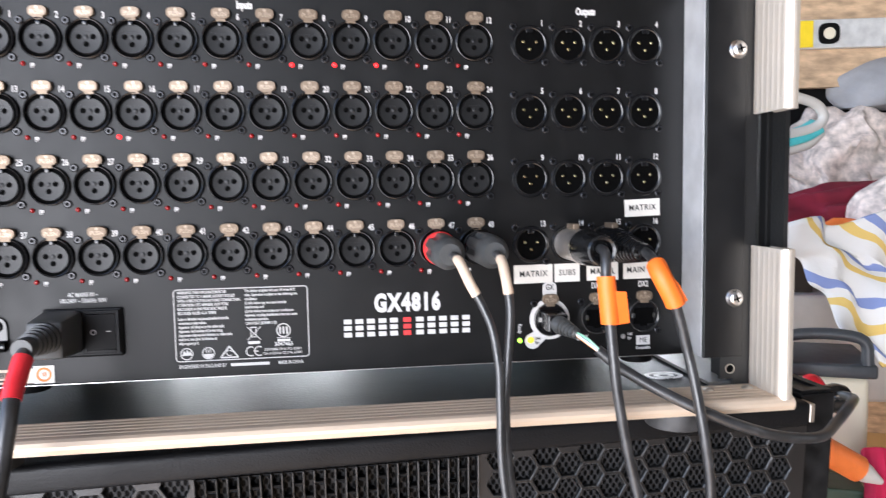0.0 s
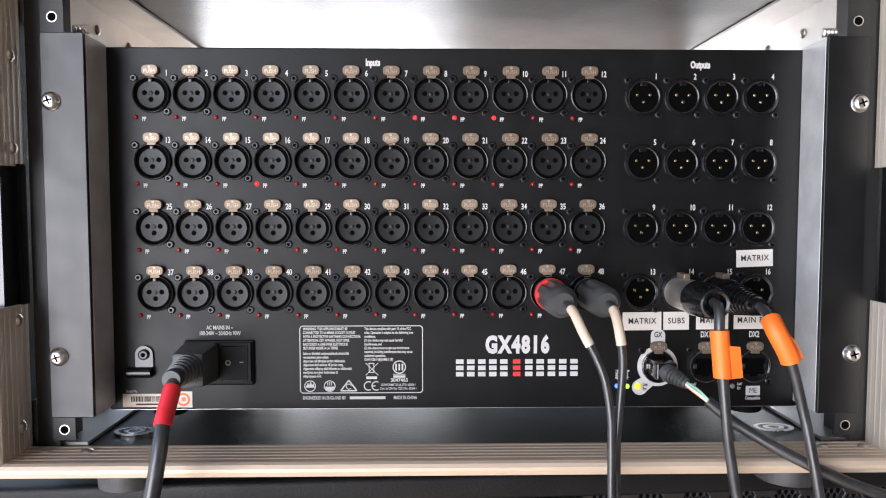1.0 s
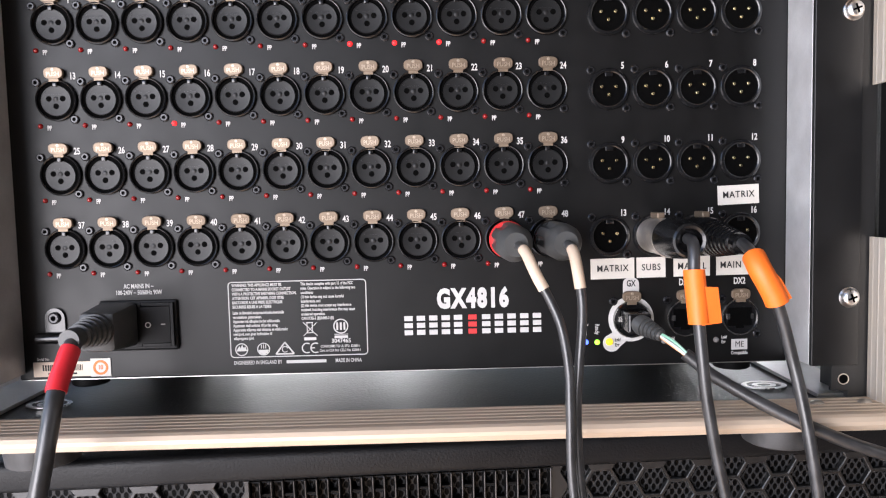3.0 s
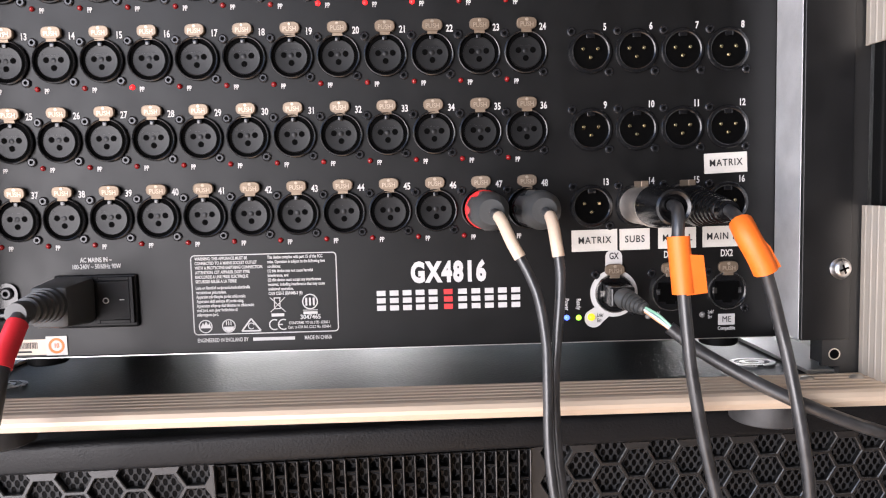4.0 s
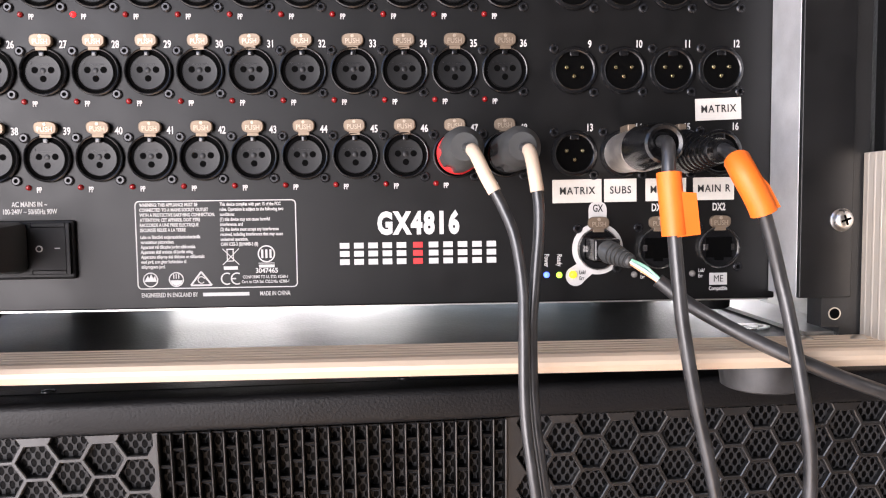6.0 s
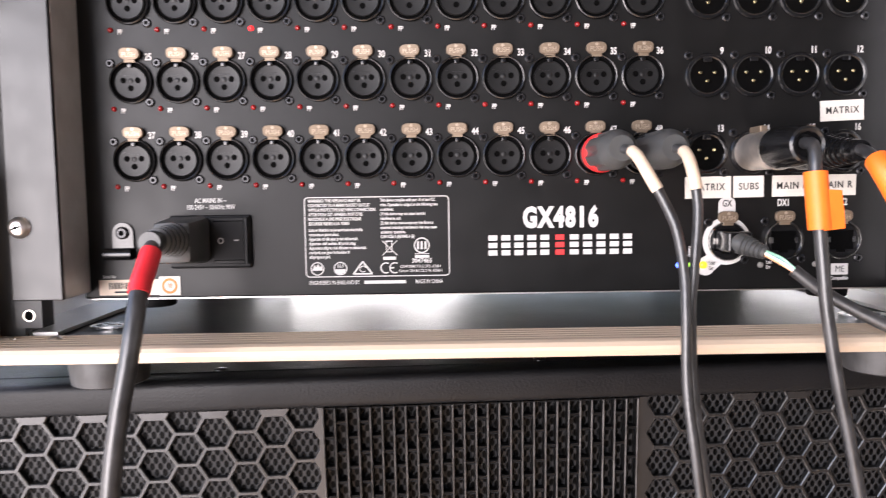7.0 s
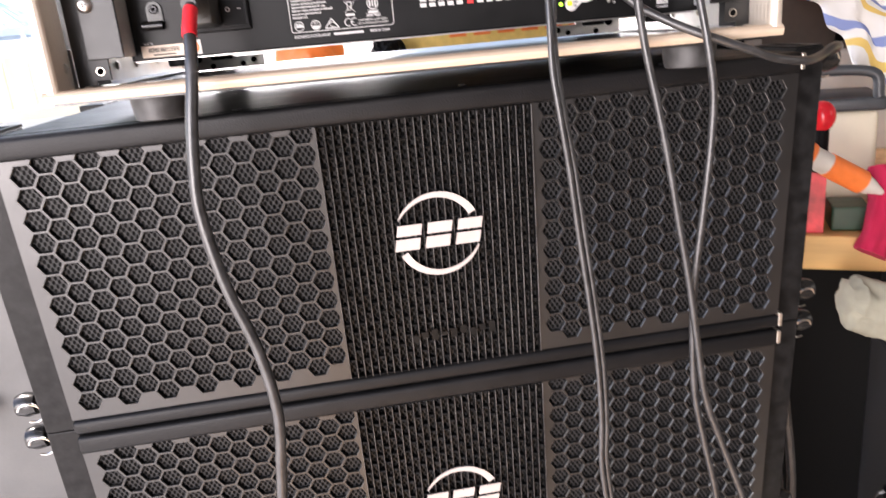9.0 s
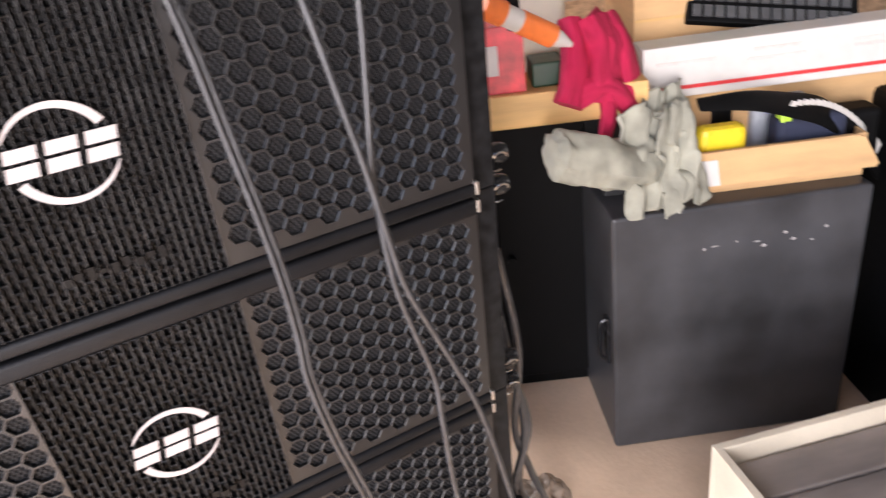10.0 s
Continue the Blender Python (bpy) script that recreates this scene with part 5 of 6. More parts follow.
for k in range(5):
    d, r = 0.0026 + k * 0.0023, 0.0054 - k * 0.00040
    prof += [(d, r), (d + 0.0013, r), (d + 0.0014, r - 0.0008), (d + 0.0022, r - 0.0008)]
prof += [(0.0145, 0.0034), (0.0155, 0.0026)]
lathe(bm, prof, (0.1272, -0.0170, 0.0262), (0.50, -0.80, -0.27), 18)
part("boot", bm, M_PLUGGREY, plug, "ribbed dark grey boot", smooth=True)
for k, (m, dx, dz) in enumerate(((M_WIREGREEN, 0.0, 0.0010), (M_WIREBLUE, 0.0008, 0.0), (M_WIREWHITE, -0.0008, 0.0002), (M_WIREORANGE, 0.0, -0.0010))):
    bm = bmesh.new()
    tube(bm, [(0.1345 + dx, -0.0290, 0.0222 + dz), (0.1390 + dx * 1.6, -0.0362, 0.0190 + dz * 1.5), (0.1418 + dx * 1.3, -0.0388, 0.0166 + dz * 1.2), (0.1442 + dx, -0.0405, 0.0142 + dz)], 0.0007, 8, 5)
    part("wire", bm, m, cable, "bare coloured wire", smooth=True)
bm = bmesh.new()
tube(bm, points[3:], 0.0032, 12, 8)
part("cord", bm, M_CORD, cable, smooth=True)


# ---- the workshop round it; the benches stand at an angle to the stack ----
GROUND = -DATUM
SLANT = -25.0


def slab(name, q, mat, label="", category="", kind="structure", bevel=0.0):
    bm = bmesh.new()
    box(bm, *q, bevel)
    base = ((q[0] + q[1]) / 2, (q[2] + q[3]) / 2, q[4])
    return solo(name, bm, mat, base, label, category, kind=kind)


def turned(ob, degrees=SLANT):
    ob.rotation_euler.z = radians(degrees)
    return ob


slab("floor", (-0.40, 2.9, -3.0, 2.6, GROUND - 0.12, GROUND), M_CONCRETE, "pale dusty concrete floor", "floor")
# grey slab out of view, added so the grilles reflect neutral rather than tan
slab("pavement", (-1.3, -0.404, -3.0, 2.6, GROUND - 0.12, GROUND), M_APRON, "unseen grey slab, added to keep grille reflections neutral", "pavement")
slab("ground", (-300, 300, -300, 300, GROUND - 0.35, GROUND - 0.13), M_PAVING, "sunlit pale paving and earth outside", "ground")
turned(slab("wall_right", (0.75, 2.9, 1.62, 1.74, GROUND, 1.5), M_OSB, "bare particle board wall behind the shelves", "wall"))
# side wall, ceiling and front wall are unseen, added to block and dim light
slab("wall_side", (2.9, 3.02, -3.0, 2.6, GROUND, 1.5), M_WALLBOARD, "plain wall out of view, added to hold back light", "wall")
slab("ceiling", (-1.28, 3.02, -2.7, 2.6, 1.5, 1.6), M_WALLBOARD, "plain ceiling out of view, its edge placed to cut the sun", "ceiling")
slab("wall_front", (-0.55, 2.9, -2.7, -2.58, GROUND, 1.5), M_PLASTER, "plain wall out of view, added to hold back light", "wall")


def quick(name, base, w, d, h, mat, label, category, bevel=0.002, turn=SLANT, group=""):
    """An upright block-shaped thing; base is its front left foot."""
    bm = bmesh.new()
    x, y, z = base
    box(bm, x, x + w, y, y + d, z, z + h, bevel)
    return turned(solo(name, bm, mat, base, label, category, group), turn)


def carton(name, base, w, d, h, mat, label, turn=SLANT, wall=0.004):
    """An open or closed cardboard box: four walls and a bottom."""
    x, y, z = base
    ob = thing(name, base, label, "box")
    bm = bmesh.new()
    box(bm, x, x + w, y, y + d, z, z + wall)
    part("bottom", bm, mat, ob)
    for q in ((x, x + w, y, y + wall), (x, x + w, y + d - wall, y + d), (x, x + wall, y + wall, y + d - wall), (x + w - wall, x + w, y + wall, y + d - wall)):
        bm = bmesh.new()
        box(bm, *q, z + wall, z + h, 0.0008)
        part("side", bm, mat, ob)
    return turned(ob, turn)


def cloth(name, centre, size, seed, mat, label, category="cloth", folds=3.2, depth=0.34, turn=0.0, sag=0.0):
    """Crumpled cloth: a closed skin thrown into ridged folds, with a flat underside."""
    bm = bmesh.new()
    bmesh.ops.create_icosphere(bm, subdivisions=5, radius=1.0)
    off = Vector((seed * 3.7, seed * 1.3, seed * 5.1))
    way = Vector((math.sin(seed * 2.1), math.cos(seed * 1.7), 0.5 * math.sin(seed))).normalized()
    for v in bm.verts:
        n = v.co.normalized()
        a = noise.noise(n * folds * 0.45 + off)
        b = noise.noise(n * folds * 0.9 + off * 2)
        ridge = math.sin(folds * 3.0 * (n.dot(way) + 0.55 * b) + seed)
        c = noise.noise(n * folds * 2.2 + off)
        r = 1 + depth * (0.75 * a + 0.30 * ridge * abs(ridge) ** -0.3 + 0.12 * c)
        p = n * r
        if p.z < -0.45:
            p.z = -0.45 + (p.z + 0.45) * 0.12
        p.z -= sag * max(0.0, -p.y) ** 2
        v.co = Vector((p.x * size[0], p.y * size[1], p.z * size[2]))
    bmesh.ops.translate(bm, verts=bm.verts, vec=centre)
    base = (centre[0], centre[1], centre[2] - 0.5 * size[2])
    ob = solo(name, bm, mat, base, label, category, smooth=True)
    return turned(ob, turn)


def sheet(name, corners, mat, label, folds, seed, drop=0.0, n=44, thick=0.004, category="cloth", amp=1.0, parent=None):
    """Cloth draped over four corners, with running folds."""
    a, b, c, d = [Vector(p) for p in corners]
    nrm = (b - a).cross(d - a).normalized()
    bm = bmesh.new()
    grid = []
    for i in range(n + 1):
        u = i / n
        line = []
        for j in range(n + 1):
            v = j / n
            p = a.lerp(b, u).lerp(d.lerp(c, u), v)
            w = noise.noise(Vector((u * folds + seed, v * 1.3, seed))) * 0.05 + noise.noise(Vector((u * folds * 2.3, v * 3 + seed, 2.0))) * 0.02
            edge = 0.02 * noise.noise(Vector((u * 5, v * 5, seed + 4)))
            line.append(bm.verts.new(p + nrm * w * amp + Vector((edge, 0, edge - drop * (v - 0.5) ** 2))))
        grid.append(line)
    for i in range(n):
        for j in range(n):
            bm.faces.new((grid[i][j], grid[i + 1][j], grid[i + 1][j + 1], grid[i][j + 1]))
    base = tuple(min(q, key=lambda t: t[2]) for q in (corners,))[0]
    ob = part(name, bm, mat, parent, label, smooth=True) if parent else solo(name, bm, mat, base, label, category, smooth=True)
    md = ob.modifiers.new("thickness", "SOLIDIFY")
    md.thickness = thick
    return ob


# scuffed cabinet on the floor, with the carton of tools on it
cab = thing("speaker_cabinet", (0.723, 0.356, GROUND), "scuffed dark grey painted loudspeaker cabinet standing on the floor", "loudspeaker")
bm = bmesh.new()
box(bm, 0.723, 0.723 + 0.445, 0.356, 0.356 + 0.46, GROUND, GROUND + 0.505, 0.006)
part("body", bm, M_SCUFFED, cab)
for z in (GROUND + 0.24,):
    bm = bmesh.new()
    box(bm, 0.7165, 0.7235, 0.380, 0.402, z - 0.05, z + 0.05, 0.002)
    tube(bm, [(0.716, 0.391, z - 0.045), (0.706, 0.391, z - 0.03), (0.706, 0.391, z + 0.03), (0.716, 0.391, z + 0.045)], 0.0035, 8, 5)
    part("latch", bm, M_SCREWBLK, cab, "worn dark latch")
bm = bmesh.new()
random.seed(9)
for k in range(9):
    x = 0.88 + 0.027 * k + random.uniform(-0.014, 0.014)
    z = GROUND + 0.43 + random.uniform(-0.018, 0.012)
    w, h = random.uniform(0.004, 0.016), random.uniform(0.0015, 0.0045)
    outline(bm, [(x, z), (x + w * 0.6, z - h * 0.4), (x + w, z + h * 0.5), (x + w * 0.4, z + h)], 0.3548, 0.3561)
part("worn_badge", bm, M_WORN, cab, "worn pale remains of a badge")
turned(cab, -22.9)

tool_carton = carton("tool_carton", (0.894, 0.338, GROUND + 0.5055), 0.280, 0.125, 0.076, M_CARD, "brown cardboard carton full of tools, its front flap folded down")
bm = bmesh.new()
FLAP = [(0.890, 0.0765), (1.155, 0.0765), (1.168, 0.0700), (1.188, 0.0280), (1.182, 0.0225), (0.902, 0.0225)]
outline(bm, [(x, GROUND + 0.5055 + z) for x, z in FLAP], 0.3315, 0.3345)
for v in bm.verts:
    v.co.y -= 0.30 * (GROUND + 0.5055 + 0.0765 - v.co.z)
part("flap", bm, M_CARD, tool_carton, "folded-down cardboard flap")
bm = bmesh.new()
outline(bm, [(0.892, GROUND + 0.5700), (0.920, GROUND + 0.5700), (0.922, GROUND + 0.5290), (0.902, GROUND + 0.5285)], 0.3300, 0.3312)
for v in bm.verts:
    v.co.y -= 0.30 * (GROUND + 0.5055 + 0.0765 - v.co.z)
part("tape_patch", bm, M_PAPER, tool_carton, "torn white tape")
TOOLS_Z = GROUND + 0.5095
bm = bmesh.new()
box(bm, 0.905, 0.985, 0.345, 0.385, TOOLS_Z, TOOLS_Z + 0.105, 0.012)
turned(solo("tape_measure", bm, M_YELLOW, (0.917, 0.345, TOOLS_Z), "yellow tape measure in the carton", "tape measure"))
for k, (x, y, w, d, h, m, nm, lab) in enumerate(((1.03, 0.30, 0.12, 0.05, 0.105, M_DARKBLUE, "tool_pouch", "dark cloth tool pouch in the carton"), (0.99, 0.42, 0.05, 0.05, 0.125, M_RUBBER, "tool_case", "small black tool case in the carton"),
                                              (1.12, 0.27, 0.09, 0.06, 0.10, M_RUBBER, "power_tool", "black power tool body in the carton"), (1.05, 0.375, 0.10, 0.03, 0.12, M_GREYTAPE, "tape_roll", "grey roll of tape in the carton"))):
    bm = bmesh.new()
    box(bm, x, x + w, y, y + d, TOOLS_Z, TOOLS_Z + h, 0.012, segments=3)
    turned(solo(nm, bm, m, (x, y, TOOLS_Z), lab, "tool"))
bm = bmesh.new()
tube(bm, [(1.03, 0.33, TOOLS_Z + 0.115), (1.045, 0.323, TOOLS_Z + 0.122), (1.06, 0.316, TOOLS_Z + 0.125)], 0.007, 8, 6)
solo("screwdriver", bm, M_BLUE, (1.00, 0.33, TOOLS_Z + 0.09), "blue-handled tool lying across the carton", "tool", smooth=True)
bm = bmesh.new()
box(bm, 1.035, 1.055, 0.30, 0.325, TOOLS_Z + 0.0, TOOLS_Z + 0.112, 0.004)
turned(solo("marker_pen", bm, M_LIME, (1.035, 0.30, TOOLS_Z), "lime green capped marker in the carton", "pen"))
strap = thing("tool_strap", (1.02, 0.30, -0.43), "wide black webbing strap with white stitching, lying across the tools", "strap")
bm = bmesh.new()
tube(bm, [(0.850, 0.300, -0.396), (0.940, 0.285, -0.408), (1.030, 0.280, -0.436), (1.114, 0.280, -0.470), (1.194, 0.280, -0.530), (1.258, 0.280, -0.592), (1.320, 0.285, -0.660), (1.380, 0.290, -0.735)], 0.022, 14, 8, flat=0.30, radii=lambda f: 0.012 + 0.030 * min(1.0, f * 1.6))
part("band", bm, M_RUBBER, strap, smooth=True)
for k in range(16):
    f = k / 15
    x, z = 0.985 + 0.215 * f, -0.419 - 0.020 * f - 0.098 * f ** 2.2
    bm = bmesh.new()
    outline(bm, [(x, z), (x + 0.013, z - 0.004 - 0.010 * f), (x + 0.015, z + 0.004 - 0.010 * f), (x + 0.004, z + 0.008)], 0.2440, 0.2455)
    part("stitch", bm, M_PAPER, strap)
bm = bmesh.new()
outline(bm, [(1.190, -0.528), (1.206, -0.526), (1.222, -0.546), (1.212, -0.560), (1.196, -0.548)], 0.2420, 0.2450)
part("end_tab", bm, M_PAPER, strap, "white strap end")

def folded(bm, points, radius, seed, flat=0.5, depth=0.35, radii=None, scale=22.0):
    """A rolled or hanging length of cloth with creases running along it."""
    rings = tube(bm, points, radius, 36, 14, flat=flat, radii=radii)
    for i, ringv in enumerate(rings):
        mid_pt = sum((v.co for v in ringv), Vector()) / len(ringv)
        for j, v in enumerate(ringv):
            a = 2 * math.pi * j / len(ringv)
            c = noise.noise(Vector((math.cos(a) * 2.2, math.sin(a) * 2.2, i * 0.055 + seed)))
            d = noise.noise(v.co * scale + Vector((seed, 0, seed * 2)))
            e = noise.noise(v.co * scale * 3 + Vector((0, seed, 0)))
            v.co = mid_pt + (v.co - mid_pt) * (1 + depth * (0.9 * c + 0.8 * d + 0.25 * e))


rag = thing("work_trousers", (0.80, 0.36, -0.50), "crumpled grey-green work trousers hanging over the cabinet", "clothes")
bm = bmesh.new()
folded(bm, [(0.597, 0.335, -0.418), (0.620, 0.335, -0.428), (0.680, 0.330, -0.448), (0.740, 0.335, -0.470), (0.800, 0.345, -0.490)], 0.042, 3.0, 0.75, 0.30, radii=lambda f: 0.042 * min(1.0, 0.55 + 4 * f))
part("trouser_leg", bm, M_RAG, rag, smooth=True)
sheet("waist", ((0.735, 0.350, -0.392), (0.882, 0.372, -0.372), (0.874, 0.296, -0.556), (0.700, 0.292, -0.540)), M_RAG, "", 5.5, 3.0, amp=0.55, parent=rag)
sheet("pocket", ((0.790, 0.335, -0.400), (0.872, 0.350, -0.400), (0.840, 0.285, -0.535), (0.770, 0.280, -0.560)), M_RAG, "", 4.0, 7.0, amp=0.45, parent=rag)
# black trunk further along the wall
chest = thing("storage_chest", (1.16, 0.05, GROUND), "black storage chest standing beyond the scuffed cabinet", "chest")
bm = bmesh.new()
box(bm, 1.16, 1.66, 0.05, 0.55, GROUND, GROUND + 0.52, 0.01)
part("body", bm, M_RUBBER, chest)
bm = bmesh.new()
box(bm, 1.155, 1.665, 0.045, 0.555, GROUND + 0.521, GROUND + 0.62, 0.012)
part("lid", bm, M_RUBBER, chest)
turned(chest, -22.9)

BEFORE = set(bpy.data.objects)
# thick wooden bench, with a black block for the shade under it
bench = thing("workbench", (0.640, 0.640, GROUND), "workbench with a thick pale wooden top", "bench")
bm = bmesh.new()
box(bm, 0.20, 0.955, 0.640, 1.14, -0.472, -0.408, 0.003)
part("bench_top", bm, M_BENCH, bench, "pale yellow wooden top")
for x in (0.24, 0.88):
    for y in (0.70, 1.06):
        bm = bmesh.new()
        box(bm, x, x + 0.06, y, y + 0.06, -1.238, -0.472, 0.003)
        part("leg", bm, M_RAIL, bench)
turned(bench, -27)
# black doored block added to fill the gap where deep shade lies
tc = thing("tool_cabinet", (0.560, 0.905, -1.238), "black doored block standing in for the dark under the workbench", "cabinet")
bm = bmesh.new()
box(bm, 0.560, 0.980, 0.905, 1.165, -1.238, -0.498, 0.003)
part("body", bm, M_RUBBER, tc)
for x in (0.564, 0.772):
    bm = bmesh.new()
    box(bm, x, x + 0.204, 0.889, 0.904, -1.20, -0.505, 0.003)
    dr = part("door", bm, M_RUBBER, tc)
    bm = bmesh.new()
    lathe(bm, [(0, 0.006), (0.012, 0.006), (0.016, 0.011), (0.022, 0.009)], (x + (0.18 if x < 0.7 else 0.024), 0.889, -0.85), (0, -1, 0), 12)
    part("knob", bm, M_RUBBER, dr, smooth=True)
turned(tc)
red_box = quick("red_box", (0.655, 0.650, -0.4075), 0.085, 0.10, 0.122, M_REDBOX, "glossy red packaging box with pale panel", "box", 0.001)
bm = bmesh.new()
box(bm, 0.657, 0.692, 0.6480, 0.6497, -0.372, -0.318)
part("pale_panel", bm, M_PAPER, red_box, "pale printed panel")
quick("green_tin", (0.750, 0.620, -0.4075), 0.062, 0.08, 0.045, M_DARKGREEN, "dark green flat tin on the bench", "tin", 0.004)
tub = thing("storage_tub", (0.740, 0.740, -0.4075), "translucent cream plastic tub with a dark grey clip lid", "tub")
bm = bmesh.new()
box(bm, 0.740, 0.885, 0.740, 0.90, -0.4075, -0.205, 0.012, segments=3)
part("body", bm, M_TUB, tub, smooth=True)
bm = bmesh.new()
box(bm, 0.730, 0.895, 0.730, 0.91, -0.205, -0.180, 0.006, segments=3)
tube(bm, [(0.745, 0.735, -0.18), (0.760, 0.735, -0.135), (0.865, 0.735, -0.135), (0.880, 0.735, -0.18)], 0.010, 10, 6)
part("lid", bm, M_TUBLID, tub, "dark grey lid with a carrying handle", smooth=True)
turned(tub, -25)
bm = bmesh.new()
bmesh.ops.create_icosphere(bm, subdivisions=4, radius=0.021)
for v in bm.verts:
    v.co.z *= 1.25
bmesh.ops.translate(bm, verts=bm.verts, vec=(0.698, 0.585, -0.190))
lathe(bm, [(0.0, 0.012), (0.072, 0.012), (0.076, 0.008)], (0.698, 0.585, -0.285), (0, 0, 1), 14, mi=1)
solo("red_lamp", bm, M_REDBALL, (0.698, 0.585, -0.285), "glossy red bulb-shaped lamp on the red box", "lamp", smooth=True, mats=(M_RUBBER,))

# white carton with a red band, on a brown one
mail = thing("mailing_box", (0.960, 0.560, -0.472), "long white mailing carton with a red band", "box")
bm = bmesh.new()
box(bm, 0.960, 1.545, 0.560, 0.635, -0.472, -0.372, 0.002)
part("body", bm, M_PAPER, mail)
bm = bmesh.new()
box(bm, 0.962, 1.543, 0.5580, 0.5600, -0.4560, -0.4490)
part("red_band", bm, M_PRINTRED, mail, "printed red band")
for x0, x1, z in ((0.985, 1.10, -0.408), (1.17, 1.26, -0.400), (1.16, 1.27, -0.418), (1.36, 1.47, -0.405), (1.36, 1.44, -0.416)):
    bm = bmesh.new()
    box(bm, x0, x1, 0.5585, 0.5600, z, z + 0.006)
    part("printed_bar", bm, M_FADEDRED, mail, "faded printed line")
bm = bmesh.new()
box(bm, 1.475, 1.520, 0.5585, 0.5600, -0.420, -0.390)
part("blue_stamp", bm, M_BLUE, mail)
turned(mail)
key = thing("keyboard", (1.19, 0.58, -0.3715), "black keyboard lying tilted on the white carton", "keyboard")
bm = bmesh.new()
box(bm, 1.19, 1.52, 0.58, 0.70, -0.3715, -0.352, 0.003)
part("body", bm, M_RUBBER, key)
for r in range(3):
    for c in range(14):
        bm = bmesh.new()
        box(bm, 1.200 + c * 0.022, 1.217 + c * 0.022, 0.590 + r * 0.034, 0.614 + r * 0.034, -0.352, -0.347)
        part("key", bm, M_KEYCAP, key)
turned(key, -32)
key.rotation_euler.x = radians(52)
key.rotation_euler.y = radians(9)
key.location += Vector((-0.085, 0.03, 0.012))

# boxes behind
for base, w, h, m, lab in (((1.02, 0.66, -0.408), 0.36, 0.13, M_CARD, "plain brown cardboard box, taped shut"), ((1.00, 0.68, -0.277), 0.38, 0.11, M_CARD, "brown cardboard box with a green printed label"), ((1.40, 0.665, -0.36), 0.40, 0.20, M_CARD, "plain brown cardboard box, taped shut")):
    ob = thing("cardboard_box", base, lab, "box", "cardboard boxes")
    bm = bmesh.new()
    x, y, z = base
    box(bm, x, x + w, y, y + 0.26, z, z + h, 0.002)
    part("body", bm, m, ob)
    bm = bmesh.new()
    box(bm, x + 0.002, x + w - 0.002, y - 0.0015, y, z + h * 0.48, z + h * 0.52)
    part("tape", bm, M_BENCH, ob)
    if "green" in lab:
        bm = bmesh.new()
        box(bm, x + 0.015, x + 0.25, y - 0.003, y - 0.0012, z + 0.012, z + h - 0.012)
        lb = part("printed_label", bm, M_GREEN, ob, "green printed label")
        bm = bmesh.new()
        ring(bm, x + 0.19, z + 0.06, 0.018, 0.022, y - 0.0042, y - 0.003)
        box(bm, x + 0.03, x + 0.10, y - 0.0042, y - 0.003, z + 0.082, z + 0.088)
        part("printed_mark", bm, M_PAPER, lb)
    turned(ob)

# the bench and what stands on it lie nearer than first set out
NEAR, EYE_AT = 0.87, Vector((0.035, -0.531, -0.021 + DATUM))
for ob in [o for o in bpy.data.objects if o not in BEFORE and o.parent is None]:
    ob.location = EYE_AT + NEAR * (ob.location - EYE_AT)
    ob.scale = (NEAR, NEAR, NEAR)
towel = thing("pink_towel", (0.75, 0.41, -0.39), "crumpled bright pink towel hanging over the bench edge", "towel")
bm = bmesh.new()
folded(bm, [(0.722, 0.450, -0.248), (0.712, 0.430, -0.285), (0.695, 0.410, -0.330), (0.678, 0.405, -0.362)], 0.036, 1.0, 0.6, 0.25)
part("fold", bm, M_PINK, towel, smooth=True)
bm = bmesh.new()
folded(bm, [(0.785, 0.450, -0.250), (0.795, 0.425, -0.290), (0.798, 0.405, -0.345), (0.800, 0.400, -0.392)], 0.036, 4.0, 0.55, 0.25)
part("fold", bm, M_PINK, towel, smooth=True)
bm = bmesh.new()
folded(bm, [(0.740, 0.440, -0.246), (0.765, 0.415, -0.285), (0.748, 0.395, -0.335), (0.742, 0.385, -0.385), (0.738, 0.388, -0.425)], 0.030, 9.0, 0.7, 0.25, radii=lambda f: 0.036 - 0.022 * f)
part("fold", bm, M_PINK, towel, smooth=True)
bm = bmesh.new()
folded(bm, [(0.690, 0.400, -0.352), (0.722, 0.385, -0.335), (0.752, 0.380, -0.350), (0.785, 0.385, -0.385), (0.812, 0.395, -0.395)], 0.02, 6.0, 0.8, 0.25)
part("fold", bm, M_PINK, towel, smooth=True)
bm = bmesh.new()
folded(bm, [(0.752, 0.445, -0.252), (0.756, 0.425, -0.285), (0.752, 0.410, -0.330), (0.750, 0.405, -0.365)], 0.05, 7.0, 0.55, 0.25)
part("fold", bm, M_PINK, towel, smooth=True)
towel.location.z -= 0.016
seal = thing("sealant_tube", (0.62, 0.41, -0.25), "orange sealant tube with a white nozzle, leaning on the boxes", "tube")
AT, AIM = (0.547, 0.415, -0.200), (0.14, -0.012, -0.083)
bm = bmesh.new()
lathe(bm, [(0.0, 0.012), (0.0, 0.019), (0.036, 0.019), (0.036, 0.015)], AT, AIM, 18)
part("base", bm, M_SEALANT, seal, smooth=True)
bm = bmesh.new()
lathe(bm, [(0.036, 0.0165), (0.066, 0.0165)], AT, AIM, 18)
part("collar", bm, M_PAPER, seal, "white collar", smooth=True)
bm = bmesh.new()
lathe(bm, [(0.066, 0.012), (0.066, 0.0178), (0.128, 0.0178), (0.130, 0.014)], AT, AIM, 18)
